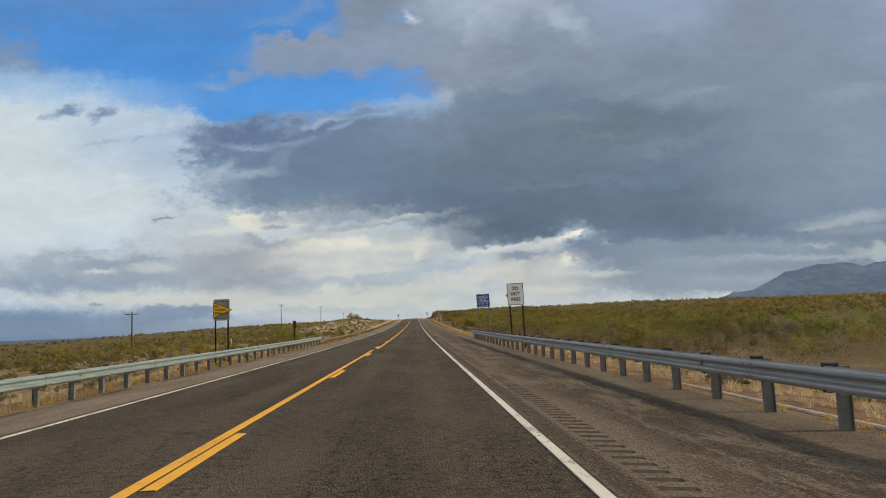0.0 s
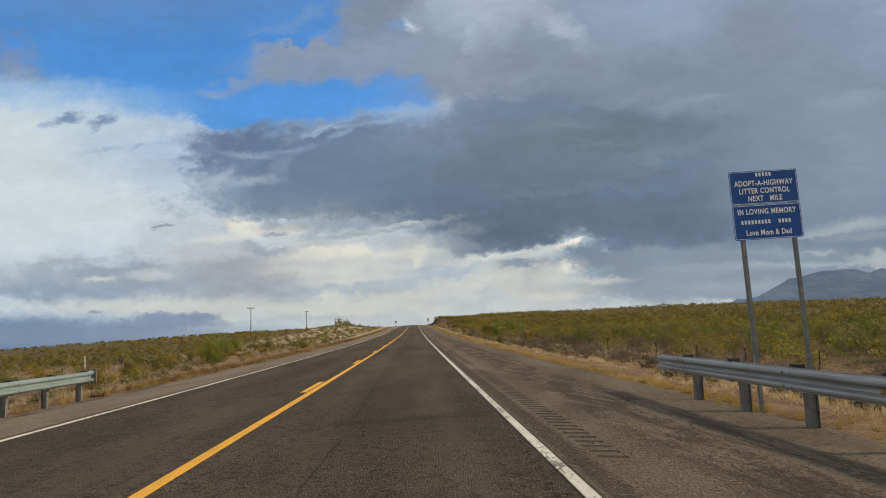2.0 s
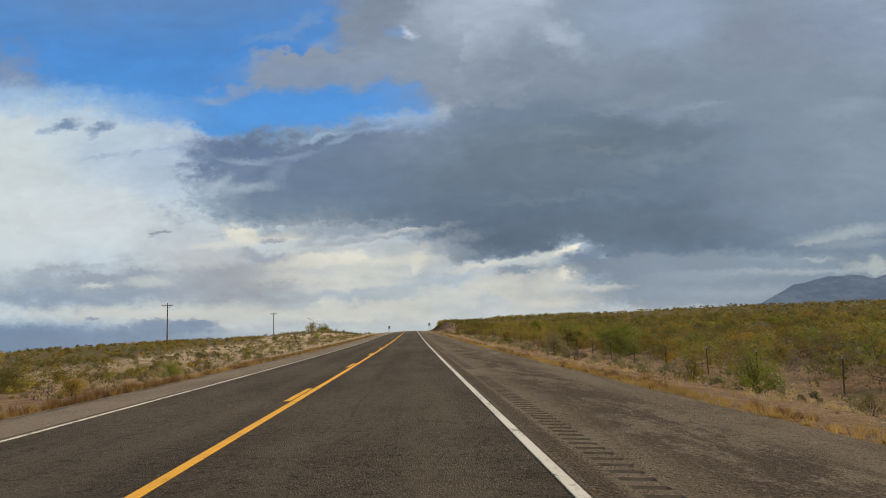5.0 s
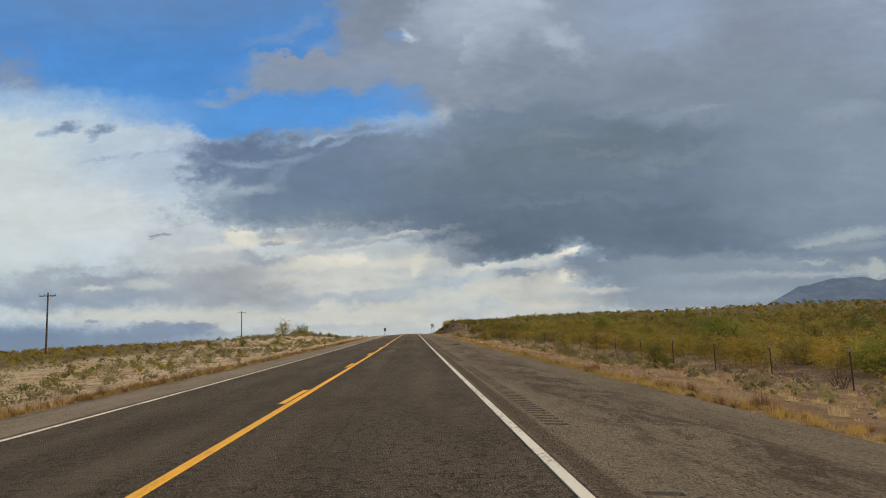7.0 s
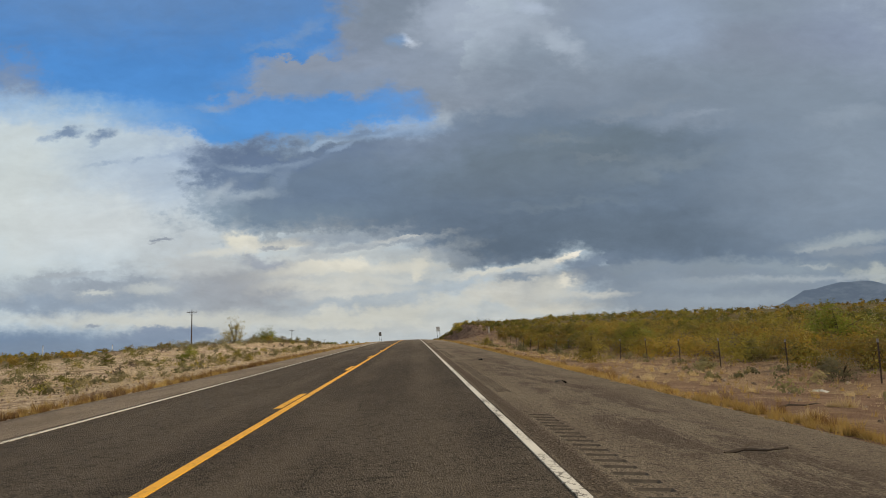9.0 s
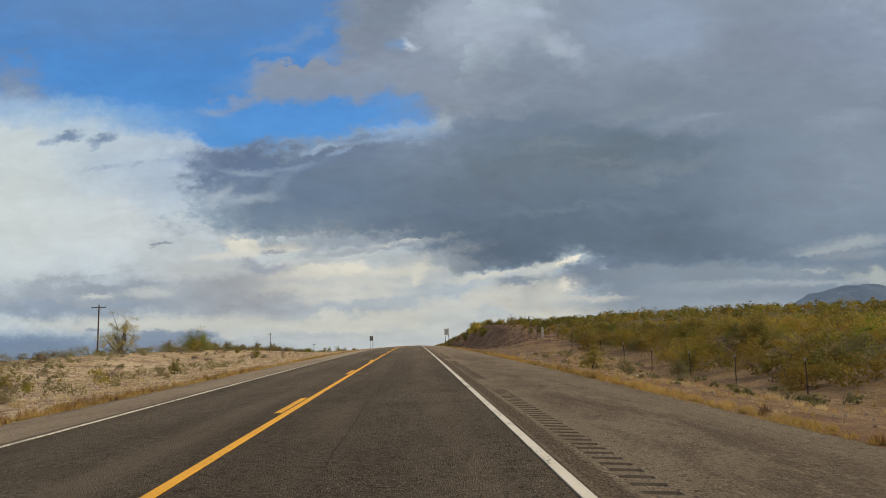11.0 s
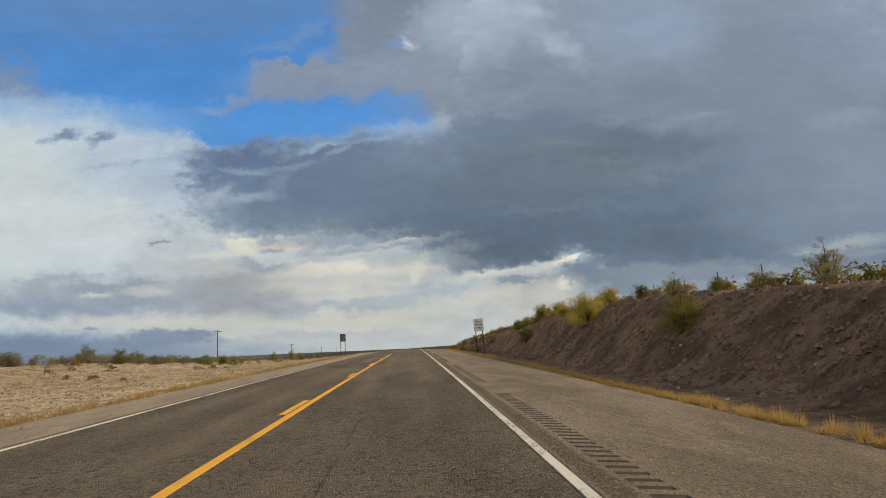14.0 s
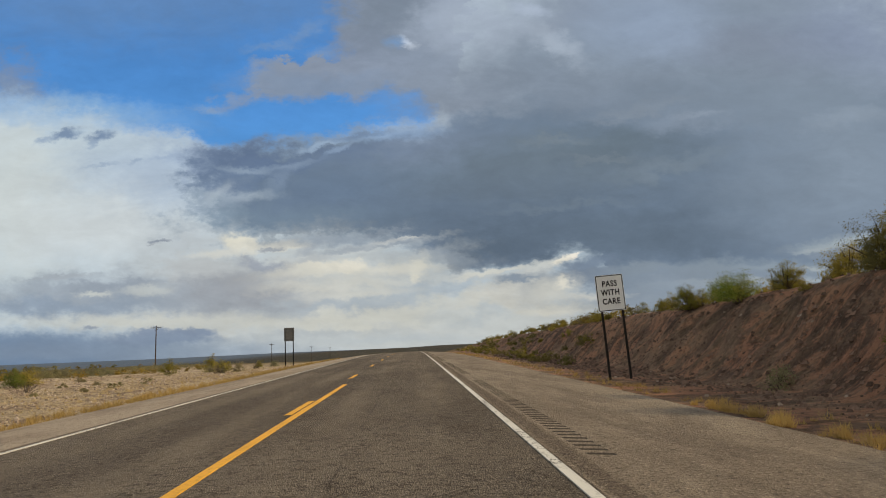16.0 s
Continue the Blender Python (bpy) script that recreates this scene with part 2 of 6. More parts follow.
cloud(-36.4, 3.9, 9, 1.2, 0, 0.95, 0.68, TORN, (140, 155, 170), 0.6)
cloud(-26.4, 3.3, 6, 1, 0, 0.76, 0.68, TORN, (128, 144, 160), 0.6)
cloud(22.6, 28.1, 23, 3.4, 2, 0.95, 0.42, BENT, (129, 143, 161), 0.8)
cloud(54.6, 27.1, 22, 5, 0, 0.95, 0.42, BENT, (129, 144, 161), 0.8)
cloud(-2.4, 17.9, 12, 2.6, 8, 0.95, 0.51, BENT, (127, 144, 168), 0.75)
cloud(-34.4, 15.3, 7.5, 2.4, 6, 0.84, 0.77, TORN, (98, 119, 152), 0.85)
cloud(-38.4, 10.6, 5, 1.8, 0, 0.95, 0.77, TORN, (100, 120, 151), 0.7)
cloud(-22.4, 16.3, 12, 1.4, 8, 0.95, 0.68, BENT, (104, 124, 155), 0.6)
cloud(-18.4, 10.6, 17, 4, 0, 0.95, 0.51, BENT, (109, 130, 156), 0.7)
cloud(-22.4, 5.6, 17, 1.8, 0, 0.95, 0.59, BENT, (120, 141, 161), 0.6)
cloud(-39.9, 9.9, 2.6, 1, 38, 0.84, 0.77, CALM, (172, 187, 201), 0.75)
cloud(-34.9, 9.5, 4.5, 0.8, 4, 0.95, 0.85, CALM, (162, 178, 193), 0.75)
cloud(-34.8, 14.1, 3.8, 0.5, -6, 0.84, 0.85, CALM, (148, 167, 187), 0.7)
cloud(-27.9, 15.0, 5.6, 0.5, 10, 0.84, 0.77, CALM, (138, 158, 182), 0.65)
cloud(-28.6, 12.6, 2.4, 1, 50, 0.95, 0.77, CALM, (138, 158, 183), 0.5)
cloud(-20.9, 18.8, 4, 0.5, 18, 0.7, 0.85, CALM, (162, 187, 215), 0.7)
cloud(-18.4, 17.9, 2.6, 0.4, 22, 0.84, 0.85, CALM, (148, 172, 201), 0.6)
cloud(-9.4, 20.5, 8, 0.9, 4, 0.95, 0.68, CALM, (138, 168, 205), 0.6)
cloud(-14.4, 20.3, 5, 0.45, 9, 0.84, 0.77, CALM, (114, 135, 163), 0.75)
cloud(7.6, 6.6, 23, 4.6, 4, 0.95, 0.42, BENT, (98, 115, 135), 0.75)
cloud(12.6, 0.9, 14, 3.2, 9, 0.95, 0.42, BENT, (87, 103, 121), 0.85)
cloud(33.6, 2.6, 21, 4.4, 0, 0.95, 0.42, BENT, (97, 113, 130), 0.8)
cloud(21.6, 15.6, 22, 4.6, 4, 0.95, 0.51, BENT, (109, 124, 137), 0.75)
cloud(30.6, 19.6, 9, 2.4, 6, 0.95, 0.51, BENT, (103, 119, 132), 0.6)
cloud(11.6, 11.1, 17, 2.4, 5, 0.95, 0.51, BENT, (107, 123, 140), 0.6)
cloud(46.6, 10.1, 9, 4, 0, 0.95, 0.42, BENT, (103, 120, 139), 0.5)
cloud(40.6, 15.8, 9, 1.2, 14, 0.95, 0.42, BENT, (129, 144, 158), 0.5)
cloud(44.1, 23.4, 7, 1.4, 6, 0.95, 0.42, BENT, (141, 156, 175), 0.5)
cloud(46.1, 24.1, 4, 0.4, 6, 0.95, 0.51, CALM, (155, 169, 186), 0.35)
cloud(20.1, 18.9, 4, 0.8, 8, 0.95, 0.68, BENT, (127, 140, 151), 0.5)
cloud(28.6, 16.1, 5, 0.5, 6, 0.95, 0.68, BENT, (125, 138, 150), 0.5)
cloud(21.6, 7.9, 12, 0.6, 5, 0.95, 0.68, BENT, (115, 131, 147), 0.6)
cloud(34.6, 25.1, 9, 1, 10, 0.95, 0.59, BENT, (135, 148, 163), 0.6)
cloud(72.6, 15.1, 17, 13, 0, 0.84, 0.26, BENT, (139, 155, 173), 0.85)
cloud(71.6, 23.6, 7, 1.4, 10, 0.95, 0.59, BENT, (149, 164, 181), 0.5)
cloud(58.6, 11.1, 11, 7, 8, 0.95, 0.34, BENT, (123, 139, 157), 0.6)
# the ragged lower cloud belt
cloud(3.6, -14.4, 52, 6.2, 0, 0.7, 0.26, CALM, (194, 198, 196), 0.85)
cloud(-22.4, -6.7, 26, 8.2, 0, 0.56, 0.34, BENT, (192, 197, 196), 0.9)
cloud(-45.4, -8.4, 20, 3.8, 0, 0.84, 0.51, BENT, (160, 169, 180), 0.85)
cloud(-65.4, -8.4, 20, 3, 0, 0.7, 0.42, BENT, (156, 168, 181), 0.85)
cloud(-72.4, -10.7, 17, 1.6, 2, 0.84, 0.42, BENT, (142, 159, 179), 0.8)
cloud(-58.4, -6.5, 8, 0.8, 3, 0.84, 0.68, BENT, (148, 160, 174), 0.7)
cloud(-66.9, -4.8, 6, 0.4, 5, 0.76, 0.77, CALM, (166, 176, 186), 0.8)
cloud(-61.2, -7.7, 2.6, 0.4, 0, 0.67, 0.77, CALM, (202, 208, 206), 0.85)
cloud(-51.6, -7.0, 4, 0.9, 4, 0.67, 0.77, CALM, (197, 204, 204), 0.75)
cloud(-34.4, -6.4, 9, 3.4, -12, 0.95, 0.59, BENT, (154, 160, 169), 0.8)
cloud(-42.4, -2.7, 6.2, 1.8, 0, 0.76, 0.77, BENT, (190, 196, 199), 0.6)
cloud(-29.9, -2.7, 5.5, 1.5, -18, 0.67, 0.68, BENT, (152, 161, 175), 0.85)
cloud(-35.6, 1.4, 3.4, 1.6, -16, 0.45, 0.68, CALM, (226, 225, 212), 0.95)
cloud(-38.4, -0.3, 6, 0.7, 4, 0.67, 0.77, CALM, (210, 212, 206), 0.8)
cloud(-27.9, 0.9, 5, 0.8, 0, 0.56, 0.77, CALM, (224, 222, 209), 0.9)
cloud(-30.6, 0.4, 2.4, 0.36, 2, 0.56, 0.68, CALM, (160, 168, 177), 0.9)
cloud(-23.6, 0.1, 2.8, 0.8, 25, 0.76, 0.68, CALM, (166, 176, 186), 0.8)
cloud(-14.4, 0.4, 11, 0.6, 9, 0.84, 0.77, CALM, (203, 208, 207), 0.85)
cloud(-17.2, 0.1, 6.2, 0.5, 7, 0.67, 0.77, CALM, (148, 161, 175), 0.7)
cloud(-8.4, 1.2, 4.5, 0.4, 11, 0.67, 0.77, CALM, (150, 162, 174), 0.75)
cloud(-8.0, 2.0, 3.4, 0.36, 10, 0.56, 0.77, CALM, (216, 218, 213), 0.9)
cloud(-19.4, -2.6, 5.6, 1, 0, 0.67, 0.77, CALM, (224, 221, 207), 0.8)
cloud(-15.8, -2.7, 2.4, 1.1, 0, 0.56, 0.77, CALM, (232, 229, 214), 0.85)
cloud(-18.4, 1.7, 12, 0.9, 2, 0.95, 0.51, CALM, (140, 153, 168), 0.75)
cloud(-2.4, 0.4, 6, 0.7, -14, 0.76, 0.51, CALM, (132, 146, 162), 0.7)
cloud(-9.4, 3.3, 4, 0.3, 9, 0.67, 0.68, CALM, (132, 145, 160), 0.7)
cloud(1.6, -1.4, 4, 1, -10, 0.76, 0.59, CALM, (150, 162, 174), 0.6)
cloud(-10.4, -3.4, 8, 0.7, 3, 0.84, 0.68, CALM, (214, 214, 204), 0.75)
cloud(-24.4, -3.7, 6, 0.9, 4, 0.67, 0.68, CALM, (214, 214, 204), 0.7)
cloud(-9.4, -4.9, 6, 0.4, 4, 0.67, 0.68, CALM, (184, 192, 196), 0.6)
cloud(-22.4, -1.4, 3.4, 0.5, 10, 0.67, 0.77, CALM, (176, 184, 190), 0.7)
cloud(-4.2, -2.9, 1.4, 2.6, -18, 0.67, 0.85, CALM, (218, 218, 207), 0.75)
cloud(-5.1, -5.1, 0.9, 0.9, 0, 0.67, 0.85, CALM, (222, 221, 209), 0.7)
cloud(-6.4, -0.4, 9, 1, 8, 0.95, 0.68, BENT, (172, 181, 187), 0.6)
cloud(-22.4, -6.1, 9, 1.3, 0, 0.95, 0.59, BENT, (208, 209, 202), 0.7)
cloud(-13.4, -5.9, 6, 1.4, 0, 0.76, 0.68, BENT, (203, 206, 201), 0.6)
cloud(-19.4, -10.0, 12, 1.2, 2, 0.84, 0.51, BENT, (168, 180, 190), 0.8)
cloud(-1.4, -7.1, 11, 1.5, 9, 0.84, 0.51, BENT, (168, 182, 194), 0.8)
cloud(-14.4, -7.8, 9, 0.5, 4, 0.95, 0.68, CALM, (206, 208, 202), 0.7)
cloud(-50.4, -12.5, 23, 1.2, 1, 0.84, 0.42, CALM, (200, 203, 197), 0.85)
cloud(-13.4, -12.5, 19, 1.3, 2, 0.95, 0.51, BENT, (207, 209, 201), 0.8)
cloud(-4.4, -10.7, 9, 1.3, 14, 0.95, 0.59, BENT, (202, 205, 199), 0.7)
cloud(-22.4, -14.8, 11, 0.5, 2, 0.95, 0.59, CALM, (176, 185, 191), 0.7)
cloud(-9.4, -15.8, 16, 0.8, 0, 0.95, 0.42, CALM, (184, 194, 200), 0.7)
cloud(1.6, -10.7, 5, 1.3, 14, 0.76, 0.59, BENT, (170, 182, 191), 0.7)
cloud(6.6, -11.9, 6, 1.2, 10, 0.76, 0.59, BENT, (180, 190, 196), 0.7)
cloud(7.6, -8.9, 8, 1.6, 12, 0.84, 0.59, BENT, (206, 208, 201), 0.8)
cloud(14.6, -7.7, 7, 2.2, 6, 0.67, 0.68, BENT, (213, 212, 202), 0.85)
cloud(6.6, -4.4, 6, 0.8, 5, 0.67, 0.59, CALM, (196, 201, 200), 0.85)
cloud(-62.2, -13.6, 1.2, 0.3, 0, 0.56, 0.59, CALM, (148, 158, 172), 0.9)
# a flat-based cloud on the horizon and the rain-blue haze beside it
cloud(-71.4, -16.1, 19, 2, 0, 0.7, 0.34, CALM, (128, 148, 172), 0.85)
cloud(-80.4, -16.7, 16, 1.4, 0, 0.84, 0.34, CALM, (104, 130, 162), 0.8)
cloud(-72.4, -20.5, 34, 4, 0, 0.7, 0.26, CALM, (98, 122, 152), 0.9)
cloud(-63.4, -17.5, 25, 1.8, 0, 0.84, 0.34, CALM, (128, 146, 168), 0.85)
cloud(-35.4, -19.9, 16, 3, 0, 0.95, 0.26, CALM, (150, 165, 182), 0.6)
cloud(-49.4, -15.5, 9.8, 1.2, 0, 0.49, 0.59, CALM, (130, 147, 170), 0.92)
cloud(-50.9, -14.1, 3.2, 0.8, 0, 0.45, 0.68, CALM, (132, 148, 171), 0.92)
cloud(-43.9, -14.4, 3.8, 0.7, 0, 0.45, 0.68, CALM, (132, 148, 171), 0.92)
# lit tears along its lower edge and the grey belt below
cloud(9.6, -3.8, 5.8, 0.45, 10, 0.56, 0.59, CALM, (210, 212, 205), 0.85)
cloud(18.1, -2.9, 4.6, 1, 18, 0.56, 0.68, CALM, (206, 210, 207), 0.9)
cloud(21.8, -1.7, 2.4, 0.5, 18, 0.45, 0.85, CALM, (234, 231, 218), 0.9)
cloud(23.6, -1.2, 1.6, 0.3, 14, 0.56, 0.68, CALM, (242, 238, 226), 0.9)
cloud(14.1, -5.1, 3.8, 0.7, 3, 0.56, 0.59, CALM, (134, 149, 166), 0.92)
cloud(17.1, -4.3, 2.2, 0.5, 10, 0.67, 0.77, CALM, (198, 203, 202), 0.7)
cloud(36.6, -5.1, 15, 2.6, 1, 0.56, 0.51, BENT, (116, 132, 150), 0.95)
cloud(25.6, -5.1, 5.2, 1.8, 10, 0.56, 0.77, BENT, (108, 124, 145), 0.92)
cloud(26.6, -2.2, 4, 0.9, 14, 0.67, 0.68, CALM, (120, 137, 158), 0.9)
cloud(51.6, -7.4, 33, 3.6, 0, 0.7, 0.34, BENT, (138, 152, 167), 0.9)
cloud(34.6, -4.1, 6, 0.9, 2, 0.76, 0.68, BENT, (134, 148, 162), 0.7)
cloud(20.1, -7.1, 3.6, 2, 20, 0.67, 0.77, CALM, (205, 207, 201), 0.8)
cloud(21.6, -5.9, 1.2, 1, 0, 0.67, 0.85, CALM, (226, 224, 212), 0.85)
cloud(26.6, -8.4, 5.6, 0.6, 4, 0.67, 0.77, CALM, (202, 204, 199), 0.85)
cloud(21.6, -10.4, 7, 0.8, 4, 0.67, 0.77, CALM, (212, 211, 200), 0.85)
cloud(35.6, -9.4, 11, 1.1, 2, 0.95, 0.51, CALM, (140, 154, 169), 0.85)
cloud(60.6, -2.9, 16, 1.4, 2, 0.95, 0.51, BENT, (146, 160, 171), 0.7)
cloud(72.1, 1.7, 8, 0.9, 8, 0.95, 0.51, CALM, (170, 182, 188), 0.75)
cloud(66.6, 0.3, 4, 0.4, 6, 0.67, 0.68, CALM, (164, 175, 182), 0.7)
cloud(73.6, -0.2, 7, 0.7, 4, 0.67, 0.59, CALM, (146, 158, 170), 0.7)
cloud(77.1, -3.9, 4, 1.4, 0, 0.67, 0.68, BENT, (184, 192, 190), 0.8)
cloud(66.2, -3.0, 2.6, 0.3, 2, 0.76, 0.42, CALM, (182, 190, 190), 0.45)
cloud(63.6, -5.2, 17, 0.5, 2, 0.95, 0.59, CALM, (168, 179, 187), 0.7)
cloud(49.6, -6.4, 12, 0.6, 2, 0.95, 0.59, CALM, (146, 160, 173), 0.6)
cloud(55.6, -9.1, 13, 1, 0, 0.95, 0.42, CALM, (158, 171, 182), 0.7)
# outside the view ahead the cover is an even, brighter deck
wide = wmath("MULTIPLY", wstep(wmath("ABSOLUTE", chart_x), 128, 96), wstep(chart_y, 82, 54))
heaven = wmix(wide, srgb(193, 195, 192), heaven)
back = wstep(split.outputs[1], 0.2, -0.15)
heaven = wmix(back, heaven, srgb(199, 201, 200))
# soft inner structure of the cloud deck
tone = wn("ShaderNodeMapRange")
W.links.new(streak.outputs["Fac"], tone.inputs[0])
for i, v in ((1, 0.3), (2, 0.7), (3, 0.93), (4, 1.07)):
    tone.inputs[i].default_value = v
tone_fine = wn("ShaderNodeMapRange")
W.links.new(puff.outputs["Fac"], tone_fine.inputs[0])
for i, v in ((1, 0.3), (2, 0.7), (3, 0.97), (4, 1.03)):
    tone_fine.inputs[i].default_value = v
toned = wn("ShaderNodeVectorMath", operation="SCALE")
W.links.new(heaven, toned.inputs[0])
W.links.new(wmath("MULTIPLY", tone.outputs[0], tone_fine.outputs[0]), toned.inputs["Scale"])
glow = wn("ShaderNodeBackground")
W.links.new(toned.outputs[0], glow.inputs[0])
glow.inputs[1].default_value = 1.0
out = wn("ShaderNodeOutputWorld")
W.links.new(glow.outputs[0], out.inputs[0])

sun = new("sun", bpy.data.lights.new("sun", "SUN"))
sun.data.energy, sun.data.angle, sun.data.color = 3.35, radians(5), (1.0, 0.79, 0.48)
sun_dir = Vector((math.sin(radians(SUN_AZ)) * math.cos(radians(SUN_EL)), math.cos(radians(SUN_AZ)) * math.cos(radians(SUN_EL)), math.sin(radians(SUN_EL))))
sun.matrix_world = look(tuple(sun_dir * 50), (0, 0, 0))


# ================= materials =================
class Mat:
    """A small builder of node materials; positions are in metres."""

    def __init__(self, name, rough=0.8, metal=0.0, spec=0.3):
        self.m = bpy.data.materials.new(name)
        self.m.use_nodes = True
        self.t = self.m.node_tree
        self.b = self.t.nodes["Principled BSDF"]
        self.b.inputs["Roughness"].default_value = rough
        self.b.inputs["Metallic"].default_value = metal
        self.b.inputs["Specular IOR Level"].default_value = spec
        self.geo = None

    def n(self, kind, **values):
        node = self.t.nodes.new(kind)
        for k, v in values.items():
            setattr(node, k, v)
        return node

    def put(self, v, sock):
        if isinstance(v, (int, float, tuple)):
            sock.default_value = v
        else:
            self.t.links.new(v, sock)

    def where(self):
        if not self.geo:
            self.geo = self.n("ShaderNodeNewGeometry")
        return self.geo.outputs["Position"]

    def axis(self, i):
        s = self.n("ShaderNodeSeparateXYZ")
        self.t.links.new(self.where(), s.inputs[0])
        return s.outputs[i]

    def noise(self, scale, detail=4, rough=0.6, stretch=(1, 1, 1), dist=0.0):
        m = self.n("ShaderNodeMapping")
        self.t.links.new(self.where(), m.inputs[0])
        m.inputs["Scale"].default_value = stretch
        n = self.n("ShaderNodeTexNoise")
        self.t.links.new(m.outputs[0], n.inputs["Vector"])
        for k, v in (("Scale", scale), ("Detail", detail), ("Roughness", rough), ("Distortion", dist)):
            n.inputs[k].default_value = v
        return n.outputs["Fac"]

    def cells(self, scale, stretch=(1, 1, 1), feature="F1"):
        m = self.n("ShaderNodeMapping")
        self.t.links.new(self.where(), m.inputs[0])
        m.inputs["Scale"].default_value = stretch
        n = self.n("ShaderNodeTexVoronoi", feature=feature)
        self.t.links.new(m.outputs[0], n.inputs["Vector"])
        n.inputs["Scale"].default_value = scale
        return n

    def range(self, v, a, b, lo=0.0, hi=1.0):
        r = self.n("ShaderNodeMapRange", interpolation_type="SMOOTHSTEP")
        self.t.links.new(v, r.inputs[0])
        for i, x in ((1, a), (2, b), (3, lo), (4, hi)):
            r.inputs[i].default_value = x
        return r.outputs[0]

    def math(self, op, a, b):
        n = self.n("ShaderNodeMath", operation=op)
        self.put(a, n.inputs[0])
        self.put(b, n.inputs[1])
        return n.outputs[0]

    def mix(self, f, a, b, blend="MIX"):
        n = self.n("ShaderNodeMix", data_type="RGBA", blend_type=blend)
        self.put(f, n.inputs["Factor"])
        self.put(a if not isinstance(a, tuple) else (*a, 1)[:4], n.inputs["A"])
        self.put(b if not isinstance(b, tuple) else (*b, 1)[:4], n.inputs["B"])
        return n.outputs["Result"]

    def colour(self, v):
        self.put((*v, 1)[:4] if isinstance(v, tuple) else v, self.b.inputs["Base Color"])
        return self

    def scaled(self, colour, by):
        n = self.n("ShaderNodeVectorMath", operation="SCALE")
        self.t.links.new(colour, n.inputs[0])
        self.put(by, n.inputs["Scale"])
        return n.outputs[0]

    def bump(self, v, strength, dist):
        n = self.n("ShaderNodeBump")
        n.inputs["Strength"].default_value = strength
        n.inputs["Distance"].default_value = dist
        self.put(v, n.inputs["Height"])
        self.t.links.new(n.outputs[0], self.b.inputs["Normal"])
        return self

    def island(self):
        if not self.geo:
            self.where()
        return self.geo.outputs["Random Per Island"]

    def per_object(self):
        return self.n("ShaderNodeObjectInfo").outputs["Random"]


def plain(name, rgb, rough=0.6, metal=0.0, vary=0.25, scale=6.0, spec=0.4):
    """A painted or metal surface with mottling and faint dirt."""
    m = Mat(name, rough, metal, spec)
    big = m.noise(scale, 5, 0.65)
    small = m.noise(scale * 14, 3, 0.6)
    dark = tuple(c * (1 - vary) for c in rgb)
    light = tuple(min(1, c * (1 + vary * 0.6)) for c in rgb)
    m.colour(m.mix(m.range(m.math("ADD", m.math("MULTIPLY", big, 0.7), m.math("MULTIPLY", small, 0.3)), 0.35, 0.65), dark, light))
    m.bump(small, 0.15, 0.003)
    return m.m


